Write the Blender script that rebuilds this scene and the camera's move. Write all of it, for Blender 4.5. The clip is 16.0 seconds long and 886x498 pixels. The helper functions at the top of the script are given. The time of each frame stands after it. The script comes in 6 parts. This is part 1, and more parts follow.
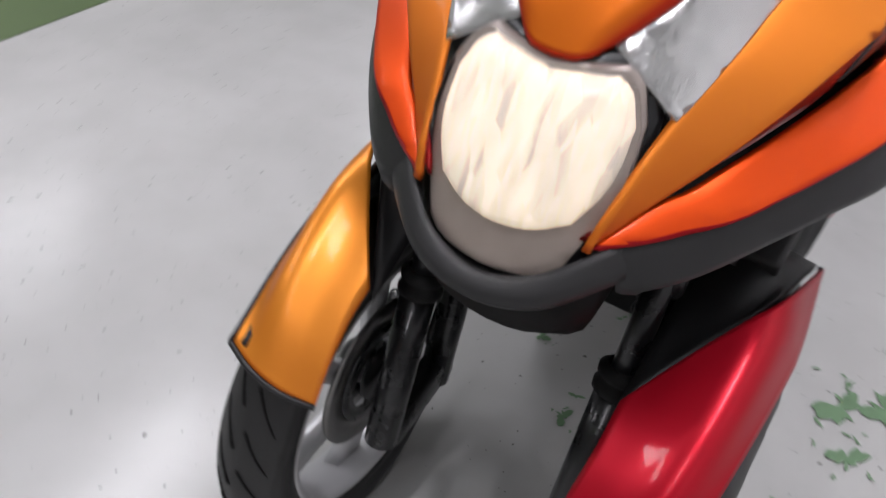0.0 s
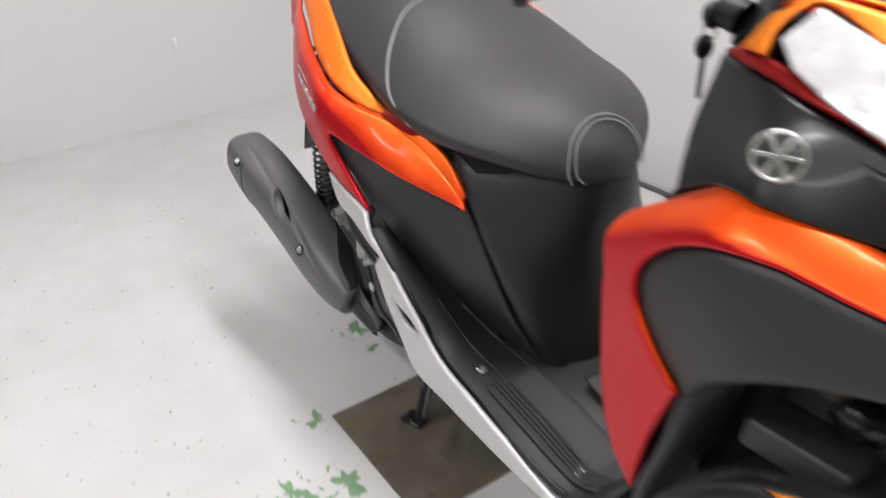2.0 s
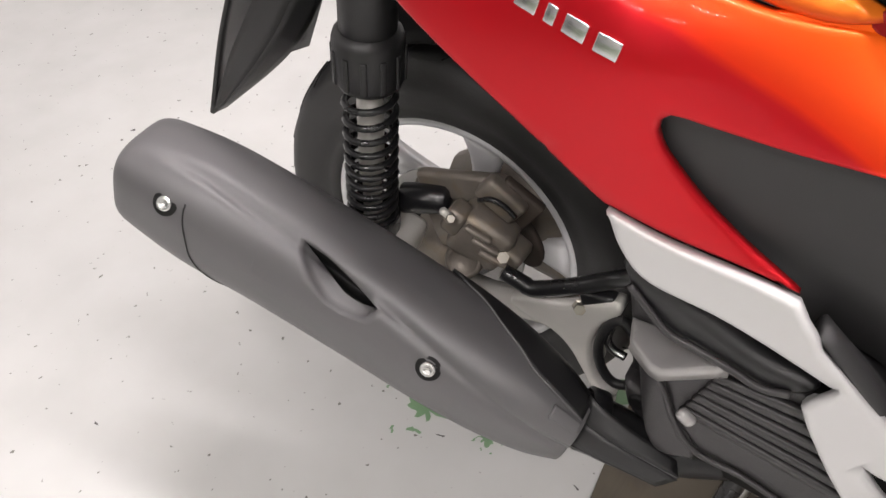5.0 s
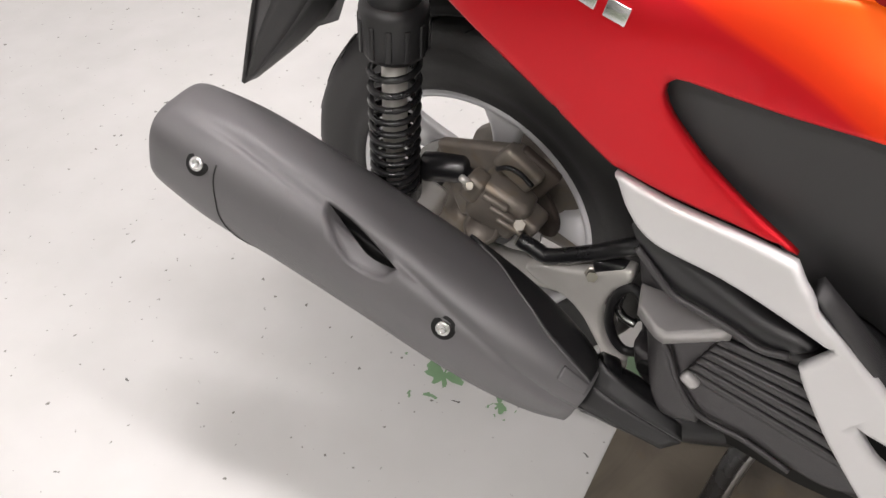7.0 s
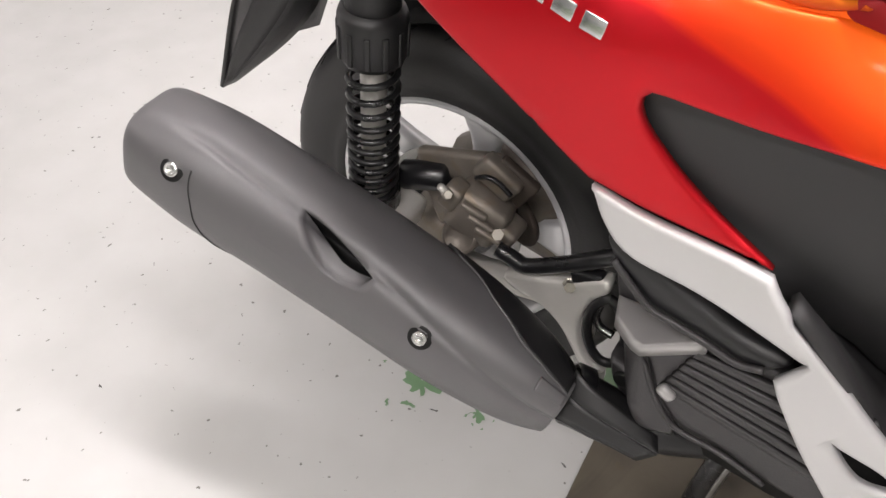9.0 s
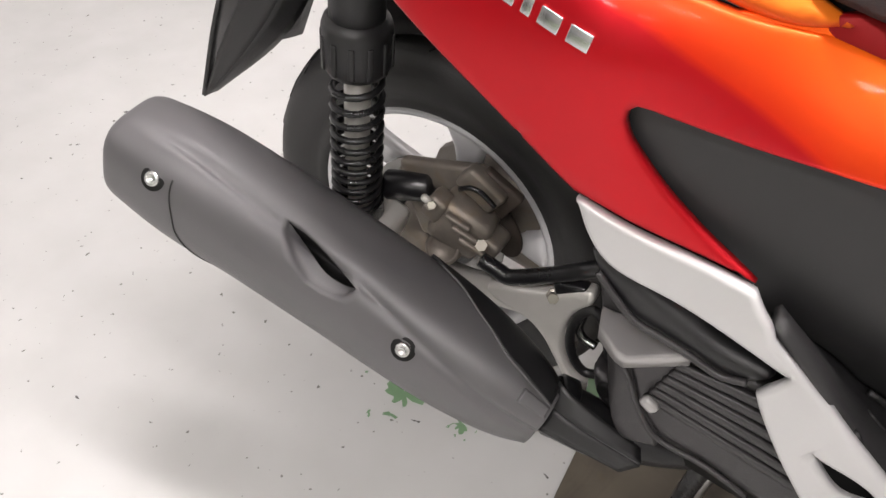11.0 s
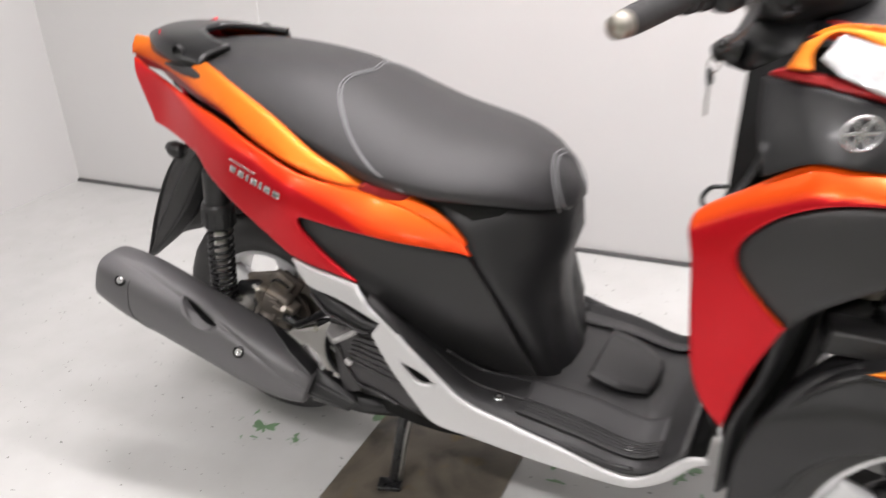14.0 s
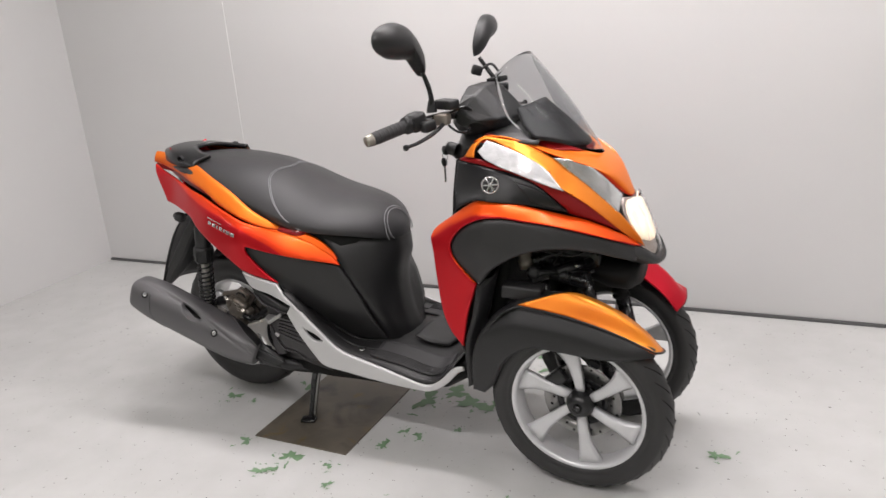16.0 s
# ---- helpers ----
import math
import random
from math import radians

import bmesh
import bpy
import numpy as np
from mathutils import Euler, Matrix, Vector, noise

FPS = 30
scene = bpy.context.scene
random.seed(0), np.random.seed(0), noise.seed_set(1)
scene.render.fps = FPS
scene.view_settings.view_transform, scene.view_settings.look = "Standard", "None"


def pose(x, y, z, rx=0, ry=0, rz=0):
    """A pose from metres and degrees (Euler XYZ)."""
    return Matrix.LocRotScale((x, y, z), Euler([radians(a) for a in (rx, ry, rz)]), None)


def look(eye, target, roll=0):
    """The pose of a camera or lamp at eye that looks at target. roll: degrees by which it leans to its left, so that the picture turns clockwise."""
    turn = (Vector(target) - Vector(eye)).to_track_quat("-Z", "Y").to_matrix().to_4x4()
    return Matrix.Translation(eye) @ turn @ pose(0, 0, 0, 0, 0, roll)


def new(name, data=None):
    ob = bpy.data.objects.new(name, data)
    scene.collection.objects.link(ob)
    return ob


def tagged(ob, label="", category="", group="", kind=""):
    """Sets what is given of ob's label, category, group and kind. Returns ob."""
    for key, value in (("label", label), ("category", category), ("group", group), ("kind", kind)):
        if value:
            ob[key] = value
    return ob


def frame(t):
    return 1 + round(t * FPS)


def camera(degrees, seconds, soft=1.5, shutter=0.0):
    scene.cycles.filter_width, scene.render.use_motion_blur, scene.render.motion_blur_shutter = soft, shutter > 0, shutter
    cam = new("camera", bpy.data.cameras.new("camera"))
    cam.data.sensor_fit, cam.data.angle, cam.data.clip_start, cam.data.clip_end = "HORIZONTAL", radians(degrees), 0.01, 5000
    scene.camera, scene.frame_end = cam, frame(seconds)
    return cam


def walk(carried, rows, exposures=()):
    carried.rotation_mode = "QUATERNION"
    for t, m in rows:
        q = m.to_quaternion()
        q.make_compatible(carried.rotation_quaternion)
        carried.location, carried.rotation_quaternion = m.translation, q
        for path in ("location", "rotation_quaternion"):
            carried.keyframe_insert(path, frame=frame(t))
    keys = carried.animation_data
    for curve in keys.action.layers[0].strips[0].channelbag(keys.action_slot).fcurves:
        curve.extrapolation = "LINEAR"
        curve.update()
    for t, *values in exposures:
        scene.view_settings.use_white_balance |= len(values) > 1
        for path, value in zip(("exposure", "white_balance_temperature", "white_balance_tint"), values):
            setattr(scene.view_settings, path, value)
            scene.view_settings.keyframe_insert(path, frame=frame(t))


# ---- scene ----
cam = camera(60.4, 16.0, shutter=0.4)
PATH = [
    (0, (1.89, 0.21, 1.014), (0.561, -0.445, -0.175), 8.3),
    (0.2, (1.986, 0.13, 1.064), (0.534, -0.307, -0.081), 4.9),
    (0.5, (2.037, -0.029, 1.053), (0.476, -0.147, -0.023), 2.3),
    (0.7, (2.04, -0.154, 1.068), (0.374, -0.112, -0.037), 0.4),
    (0.9, (2.02, -0.279, 1.112), (0.346, -0.057, 0.04), -2.2),
    (1, (1.985, -0.338, 1.119), (0.315, 0.006, 0.073), -2.5),
    (1.2, (1.912, -0.465, 1.103), (0.273, 0.074, 0.092), -2.3),
    (1.5, (1.799, -0.609, 1.116), (0.225, 0.111, 0.115), -3.3),
    (2, (1.447, -0.739, 1.114), (-0.051, 0.135, 0.117), -2.5),
    (2.5, (1.045, -0.786, 1.082), (-0.353, 0.253, 0.099), 0.1),
    (3, (0.702, -0.669, 1.039), (-0.583, 0.438, -0.021), -1.6),
    (3.5, (0.503, -0.608, 0.96), (-0.624, 0.531, -0.237), -4.7),
    (4, (0.411, -0.635, 0.907), (-0.556, 0.562, -0.37), -5.0),
    (4.5, (0.386, -0.655, 0.894), (-0.494, 0.562, -0.426), -5.0),
    (5, (0.373, -0.653, 0.888), (-0.445, 0.564, -0.471), -4.3),
    (7.5, (0.403, -0.682, 0.894), (-0.467, 0.473, -0.487), -4.5),
    (8, (0.404, -0.679, 0.896), (-0.458, 0.485, -0.483), -3.9),
    (8.5, (0.404, -0.678, 0.891), (-0.443, 0.509, -0.478), -3.1),
    (9, (0.399, -0.669, 0.891), (-0.432, 0.521, -0.485), -2.9),
    (9.5, (0.396, -0.67, 0.894), (-0.406, 0.546, -0.477), -1.9),
    (12, (0.395, -0.667, 0.89), (-0.405, 0.576, -0.457), -1.1),
    (12.5, (0.409, -0.688, 0.896), (-0.418, 0.587, -0.404), -1.9),
    (13, (0.532, -0.79, 0.937), (-0.347, 0.539, -0.272), -3.1),
    (13.5, (0.771, -0.935, 1.046), (-0.15, 0.471, -0.037), -4.0),
    (14, (1.072, -1.212, 1.147), (0.207, 0.369, 0.281), -2.3),
    (14.5, (1.416, -1.395, 1.207), (0.553, 0.27, 0.514), -2.0),
    (15, (1.607, -1.634, 1.254), (0.726, 0.038, 0.601), -2.8),
    (15.5, (1.738, -1.81, 1.3), (0.83, -0.149, 0.655), -3.5),
    (16, (1.913, -1.928, 1.322), (0.978, -0.274, 0.698), -4.4),
]
walk(cam, [(t, look(*p)) for t, *p in PATH], [(0, -0.7, 6200, 13), (0.5, -0.85, 6200, 13), (0.8, -0.75, 6200, 13), (1.0, -0.59, 6200, 13), (1.5, -0.45, 6200, 13), (2.0, 0.02, 6450, 12), (3.0, 0.12, 6600, 13), (4.0, 0.25, 6600, 13), (5.0, 0.34, 6700, 13), (12.0, 0.36, 6700, 13), (12.5, 0.34, 6700, 13), (13.5, 0.34, 6700, 13), (14.0, 0.25, 6600, 12), (14.5, 0.07, 6600, 12), (15.0, -0.11, 6600, 12), (16.0, -0.2, 6600, 12)])

# ---- light ----
scene.view_settings.exposure = 0.0
world = bpy.data.worlds.new("world")
scene.world = world
world.use_nodes = True
world.node_tree.nodes["Background"].inputs[0].default_value = (0.8, 0.86, 0.95, 1)
world.node_tree.nodes["Background"].inputs[1].default_value = 0.05


def area_lamp(name, m, sx, sy, power, colour=(1, 0.965, 0.98)):
    data = bpy.data.lights.new(name, "AREA")
    data.shape, data.size, data.size_y, data.energy, data.color = "RECTANGLE", sx, sy, power, colour
    ob = new(name, data)
    ob.matrix_world = m
    return ob


LAMPS = [(0.2, 0.2, 37), (1.6, 0.25, 32), (3.2, 0.25, 15), (0.5, -2.0, 40), (2.5, -2.0, 24), (-0.3, -4.2, 30), (2.2, -4.2, 22), (-3.4, -2.9, 26)]
for lx, ly, watts in LAMPS:
    area_lamp("tube_light", pose(lx, ly, 2.66, 0, 0, 4), 1.25, 0.14, watts)


# ---- materials ----
def material(name, base, rough=0.5, metal=0.0, coat=0.0, vary=0.0, scale=8.0, bump=0.0, bump_scale=300.0, spec=0.5, detail=4.0):
    """Principled material with two scales of variation in colour, roughness and relief."""
    m = bpy.data.materials.new(name)
    m.use_nodes = True
    nt = m.node_tree
    b = nt.nodes["Principled BSDF"]
    b.inputs["Roughness"].default_value = rough
    b.inputs["Metallic"].default_value = metal
    b.inputs["Coat Weight"].default_value = coat
    b.inputs["Coat Roughness"].default_value = 0.06
    b.inputs["Specular IOR Level"].default_value = spec
    b.inputs["Base Color"].default_value = (*base, 1)
    tc = nt.nodes.new("ShaderNodeTexCoord")
    if vary:
        n = nt.nodes.new("ShaderNodeTexNoise")
        n.inputs["Scale"].default_value, n.inputs["Detail"].default_value = scale, detail
        nt.links.new(tc.outputs["Object"], n.inputs["Vector"])
        mix = nt.nodes.new("ShaderNodeMix")
        mix.data_type = "RGBA"
        mix.inputs["A"].default_value = (*[c * (1 - vary) for c in base], 1)
        mix.inputs["B"].default_value = (*[min(1, c * (1 + vary)) for c in base], 1)
        nt.links.new(n.outputs["Fac"], mix.inputs["Factor"])
        nt.links.new(mix.outputs["Result"], b.inputs["Base Color"])
        r = nt.nodes.new("ShaderNodeMapRange")
        r.inputs["To Min"].default_value, r.inputs["To Max"].default_value = max(0.02, rough * (1 - vary)), min(1, rough * (1 + vary))
        nt.links.new(n.outputs["Fac"], r.inputs["Value"])
        nt.links.new(r.outputs["Result"], b.inputs["Roughness"])
    if bump:
        n2 = nt.nodes.new("ShaderNodeTexNoise")
        n2.inputs["Scale"].default_value, n2.inputs["Detail"].default_value = bump_scale, 3
        nt.links.new(tc.outputs["Object"], n2.inputs["Vector"])
        bp = nt.nodes.new("ShaderNodeBump")
        bp.inputs["Strength"].default_value, bp.inputs["Distance"].default_value = bump, 0.001
        nt.links.new(n2.outputs["Fac"], bp.inputs["Height"])
        nt.links.new(bp.outputs["Normal"], b.inputs["Normal"])
    return m


def facing_pearl(name, side_colour, top_colour, low, high, rough=0.38):
    """Pearl lacquer, its shift under light painted in: red on upright faces, running to orange on faces that lie back.
    """
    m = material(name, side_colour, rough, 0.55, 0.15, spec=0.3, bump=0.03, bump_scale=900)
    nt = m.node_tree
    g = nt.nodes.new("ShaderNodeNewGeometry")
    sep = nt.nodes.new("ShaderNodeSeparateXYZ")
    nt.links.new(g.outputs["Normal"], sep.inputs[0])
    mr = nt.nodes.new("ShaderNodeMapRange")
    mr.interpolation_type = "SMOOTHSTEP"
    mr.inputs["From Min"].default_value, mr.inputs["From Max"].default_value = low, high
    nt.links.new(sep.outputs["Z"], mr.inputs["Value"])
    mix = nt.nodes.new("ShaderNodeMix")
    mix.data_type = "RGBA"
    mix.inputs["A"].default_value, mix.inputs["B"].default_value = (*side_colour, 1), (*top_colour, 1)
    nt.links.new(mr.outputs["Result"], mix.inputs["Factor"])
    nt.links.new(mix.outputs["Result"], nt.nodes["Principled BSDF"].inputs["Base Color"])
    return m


SHIELDPAINT = facing_pearl("shield_lacquer", (0.52, 0.005, 0.012), (0.86, 0.085, 0.003), 0.28, 0.66)
NOSEPAINT = facing_pearl("nose_lacquer", (0.60, 0.03, 0.004), (0.88, 0.20, 0.010), 0.0, 0.50)
TAILPAINT = facing_pearl("tail_lacquer", (0.52, 0.005, 0.012), (0.92, 0.085, 0.003), 0.0, 0.03)


def pearl_split(m, stops, low, high):
    """Paints the tail pearl's shift under light by position: orange above a line that falls towards the front, red
    below it.
    """
    nt = m.node_tree
    tc = nt.nodes.new("ShaderNodeTexCoord")
    sep = nt.nodes.new("ShaderNodeSeparateXYZ")
    nt.links.new(tc.outputs["Object"], sep.inputs[0])
    at = nt.nodes.new("ShaderNodeMapRange")
    at.inputs["From Min"].default_value, at.inputs["From Max"].default_value = stops[0][0], stops[-1][0]
    nt.links.new(sep.outputs["X"], at.inputs["Value"])
    ramp = nt.nodes.new("ShaderNodeValToRGB")
    e = ramp.color_ramp.elements
    for k, (x, z) in enumerate(stops):
        p = (x - stops[0][0]) / (stops[-1][0] - stops[0][0])
        q = e[0] if k == 0 else e[len(e) - 1] if k == len(stops) - 1 else e.new(p)
        q.position, q.color = p, (z, z, z, 1)
    nt.links.new(at.outputs["Result"], ramp.inputs[0])
    lin = nt.nodes.new("ShaderNodeMath")
    lin.operation = "SUBTRACT"
    nt.links.new(sep.outputs["Z"], lin.inputs[0])
    nt.links.new(ramp.outputs["Color"], lin.inputs[1])
    mr = [n for n in nt.nodes if n.type == "MAP_RANGE" and n.interpolation_type == "SMOOTHSTEP"][0]
    mr.inputs["From Min"].default_value, mr.inputs["From Max"].default_value = low, high
    nt.links.new(lin.outputs[0], mr.inputs["Value"])
    # a sharp line from red to red-orange, then slowly on to orange
    mr.interpolation_type = "LINEAR"
    tone = nt.nodes.new("ShaderNodeValToRGB")
    tone.color_ramp.elements[0].color = (0.52, 0.005, 0.012, 1)
    tone.color_ramp.elements[1].color = (0.92, 0.125, 0.004, 1)
    tone.color_ramp.elements.new(0.16).color = (0.80, 0.032, 0.006, 1)
    tone.color_ramp.elements.new(0.06).color = (0.54, 0.006, 0.012, 1)
    nt.links.new(mr.outputs["Result"], tone.inputs["Fac"])
    nt.links.new(tone.outputs["Color"], nt.nodes["Principled BSDF"].inputs["Base Color"])


pearl_split(TAILPAINT, [(-.26, .845), (.066, .751), (.179, .725), (.276, .690), (.343, .645), (.40, .605), (.46, .582), (.57, .56)], -0.004, 0.060)
# lighter colour on upward faces paints in how the pearl catches light
ORANGE = facing_pearl("orange_pearl", (0.66, 0.09, 0.010), (0.84, 0.19, 0.013), -0.1, 0.8, 0.5)
FLANKPAINT = facing_pearl("flank_pearl", (0.70, 0.13, 0.008), (0.82, 0.24, 0.02), -0.1, 0.8)
GOLD = facing_pearl("gold_orange_pearl", (0.80, 0.13, 0.008), (0.86, 0.30, 0.03), -0.1, 0.9)
RED = material("red_pearl", (0.54, 0.006, 0.022), 0.34, 0.55, 0.2, spec=0.3, bump=0.03, bump_scale=900)
DEEPRED = material("deep_red_lacquer", (0.24, 0.004, 0.005), 0.35, 0.4, 0.15, spec=0.3, bump=0.03, bump_scale=900)
BLACK = material("matt_black_plastic", (0.0105, 0.0103, 0.011), 0.42, spec=0.5, vary=0.18, scale=6, bump=0.25, bump_scale=1400)
COVERGREY = material("weathered_charcoal_cover", (0.031, 0.029, 0.030), 0.42, 0.1, spec=0.5, vary=0.22, scale=14, bump=0.3, bump_scale=500)
GREY = material("charcoal_plastic", (0.020, 0.0195, 0.020), 0.46, spec=0.5, vary=0.12, scale=7, bump=0.3, bump_scale=1500)
SHIELD = material("satin_charcoal_shield", (0.110, 0.107, 0.110), 0.42, 0.2, vary=0.1, scale=9, bump=0.2, bump_scale=1800)
GLOSSBLACK = material("gloss_black_plastic", (0.009, 0.009, 0.010), 0.3, coat=0.1, vary=0.1, scale=10)
# black plastic; also paints the shade in holes and between fins
DARK = material("dark_plastic_and_shade", (0.005, 0.005, 0.005), 0.6, spec=0.25, vary=0.2, scale=12)
VINYL = material("black_seat_vinyl", (0.022, 0.0212, 0.0225), 0.46, spec=0.5, vary=0.12, scale=5, bump=0.5, bump_scale=900)
THREAD = material("grey_thread", (0.25, 0.25, 0.26), 0.8)
SILVER = material("silver_paint", (0.55, 0.545, 0.545), 0.5, 0.45, 0.05, vary=0.06, scale=5, bump=0.05, bump_scale=700)
WHEELPAINT = material("silver_wheel_paint", (0.62, 0.62, 0.63), 0.36, 0.4, 0.1, vary=0.08, scale=8)
ALLOY = material("cast_aluminium", (0.60, 0.585, 0.55), 0.38, 0.45, vary=0.2, scale=18, bump=0.3, bump_scale=260)
GRIME = material("dirty_cast_metal", (0.195, 0.172, 0.148), 0.5, 0.5, vary=0.45, scale=30, bump=0.5, bump_scale=200)
# paler than the charcoal cover: paints in the light on its upward faces
LITCOVER = material("lit_cover_faces", (0.36, 0.35, 0.345), 0.30, 0.35, vary=0.18, scale=9)
RUST = material("rust_brown_metal", (0.045, 0.034, 0.027), 0.7, 0.2, vary=0.4, scale=50, bump=0.4, bump_scale=250)
BOLT = material("dull_zinc_bolt", (0.34, 0.32, 0.28), 0.4, 0.8, vary=0.3, scale=60)
STEEL = material("bright_steel", (0.62, 0.62, 0.62), 0.25, 1.0, vary=0.15, scale=40)
DISC = material("brake_disc_steel", (0.26, 0.255, 0.25), 0.34, 1.0, vary=0.2, scale=60)
BLACKSTEEL = material("black_painted_steel", (0.012, 0.012, 0.013), 0.28, 0.2, 0.2, vary=0.2, scale=30)
RUBBER = material("tyre_rubber", (0.024, 0.0235, 0.0235), 0.52, vary=0.25, scale=14, bump=0.3, bump_scale=400)
MAT = material("rubber_foot_mat", (0.035, 0.034, 0.035), 0.62, vary=0.2, scale=20, bump=0.6, bump_scale=600)
# brighter, metallic copy of the lamp lens; the light it catches is painted in
LENSBRIGHT = material("brightened_lamp_lens", (0.90, 0.90, 0.90), 0.2, 0.85, 0.5, vary=0.25, scale=35, bump=1.0, bump_scale=70, detail=3)
LENS = material("clear_lamp_lens", (0.66, 0.66, 0.67), 0.12, 0.25, 0.5, vary=0.32, scale=45, bump=1.0, bump_scale=110, detail=6)
BOWL = material("dull_lamp_bowl", (0.34, 0.29, 0.26), 0.3, 0.3, 0.3, vary=0.2, scale=40)
MIRROR = material("mirror_glass", (0.85, 0.86, 0.87), 0.03, 1.0)
BADGE = material("satin_chrome", (0.68, 0.68, 0.69), 0.25, 0.95)


def emitter(name, colour, strength):
    m = bpy.data.materials.new(name)
    m.use_nodes = True
    b = m.node_tree.nodes["Principled BSDF"]
    b.inputs["Base Color"].default_value = (0.62, 0.58, 0.52, 1)
    b.inputs["Roughness"].default_value = 0.15
    b.inputs["Emission Color"].default_value = (*colour, 1)
    b.inputs["Emission Strength"].default_value = strength
    return m


HEADGLOW = emitter("lit_headlamp_reflector", (1.0, 0.79, 0.52), 1.0)


def facet_glow(m, low, high):
    """Facets of the lamp's reflector shine unevenly."""
    nt = m.node_tree
    tc = nt.nodes.new("ShaderNodeTexCoord")
    mp = nt.nodes.new("ShaderNodeMapping")
    mp.inputs["Scale"].default_value = (0.6, 1.9, 0.42)
    nt.links.new(tc.outputs["Object"], mp.inputs["Vector"])
    v = nt.nodes.new("ShaderNodeTexVoronoi")
    v.inputs["Scale"].default_value = 75
    nt.links.new(mp.outputs["Vector"], v.inputs["Vector"])
    n = nt.nodes.new("ShaderNodeTexNoise")
    n.inputs["Scale"].default_value, n.inputs["Detail"].default_value = 30, 4
    nt.links.new(mp.outputs["Vector"], n.inputs["Vector"])
    a = nt.nodes.new("ShaderNodeMath")
    a.operation = "MULTIPLY_ADD"
    nt.links.new(v.outputs["Color"], a.inputs[0])
    a.inputs[1].default_value = 0.4
    nt.links.new(n.outputs["Fac"], a.inputs[2])
    r = nt.nodes.new("ShaderNodeMapRange")
    r.inputs["From Min"].default_value, r.inputs["From Max"].default_value = 0.42, 0.85
    r.inputs["To Min"].default_value, r.inputs["To Max"].default_value = low, high
    nt.links.new(a.outputs[0], r.inputs["Value"])
    nt.links.new(r.outputs["Result"], nt.nodes["Principled BSDF"].inputs["Emission Strength"])


facet_glow(HEADGLOW, 0.25, 1.05)
TUBEGLOW = emitter("lit_tube", (1, 0.98, 0.95), 14)


def glass(name, colour, rough=0.02, ior=1.45):
    m = bpy.data.materials.new(name)
    m.use_nodes = True
    b = m.node_tree.nodes["Principled BSDF"]
    b.inputs["Base Color"].default_value = (*colour, 1)
    b.inputs["Roughness"].default_value = rough
    b.inputs["IOR"].default_value = ior
    b.inputs["Transmission Weight"].default_value = 1.0
    return m


SMOKE = glass("smoked_acrylic", (0.60, 0.61, 0.62), 0.03, 1.15)
CLEAR = glass("clear_polycarbonate", (0.97, 0.96, 0.94), 0.05, 1.12)


def floor_material():
    m = material("worn_grey_floor_paint", (0.6, 0.6, 0.59), 0.3, spec=0.5)
    nt = m.node_tree
    b = nt.nodes["Principled BSDF"]
    tc = nt.nodes.new("ShaderNodeTexCoord")

    def noise_of(scale, detail, rough=0.55, warp=0.0):
        n = nt.nodes.new("ShaderNodeTexNoise")
        n.inputs["Scale"].default_value, n.inputs["Detail"].default_value, n.inputs["Roughness"].default_value = scale, detail, rough
        n.inputs["Distortion"].default_value = warp
        nt.links.new(tc.outputs["Object"], n.inputs["Vector"])
        return n.outputs["Fac"]

    def ramp(fac, stops):
        r = nt.nodes.new("ShaderNodeValToRGB")
        e = r.color_ramp.elements
        e[0].position, e[0].color = stops[0][0], (*stops[0][1], 1)
        e[1].position, e[1].color = stops[1][0], (*stops[1][1], 1)
        nt.links.new(fac, r.inputs[0])
        return r.outputs[0]

    def mixed(fac, a, c, mode="MIX"):
        x = nt.nodes.new("ShaderNodeMix")
        x.data_type, x.blend_type = "RGBA", mode
        if isinstance(fac, float):
            x.inputs["Factor"].default_value = fac
        else:
            nt.links.new(fac, x.inputs["Factor"])
        nt.links.new(a, x.inputs["A"])
        nt.links.new(c, x.inputs["B"])
        return x.outputs["Result"]

    big = ramp(noise_of(1.3, 3, 0.5), [(0.3, (0.50, 0.50, 0.49)), (0.7, (0.58, 0.58, 0.57))])
    mid = ramp(noise_of(9, 3, 0.5), [(0.35, (0.95, 0.95, 0.945)), (0.66, (1, 1, 1))])
    col = mixed(1.0, big, mid, "MULTIPLY")
    specks = ramp(noise_of(70, 2, 0.5), [(0.26, (0.35, 0.34, 0.32)), (0.30, (1, 1, 1))])
    col = mixed(1.0, col, specks, "MULTIPLY")
    scuff = ramp(noise_of(3.2, 4, 0.5), [(0.15, (0.96, 0.958, 0.952)), (0.75, (1, 1, 1))])
    col = mixed(1.0, col, scuff, "MULTIPLY")
    nt.links.new(col, b.inputs["Base Color"])
    rr = nt.nodes.new("ShaderNodeMapRange")
    rr.inputs["To Min"].default_value, rr.inputs["To Max"].default_value = 0.21, 0.27
    nt.links.new(noise_of(4, 5), rr.inputs["Value"])
    nt.links.new(rr.outputs["Result"], b.inputs["Roughness"])
    bp = nt.nodes.new("ShaderNodeBump")
    bp.inputs["Strength"].default_value, bp.inputs["Distance"].default_value = 0.02, 0.002
    nt.links.new(noise_of(22, 6), bp.inputs["Height"])
    nt.links.new(bp.outputs["Normal"], b.inputs["Normal"])
    return m


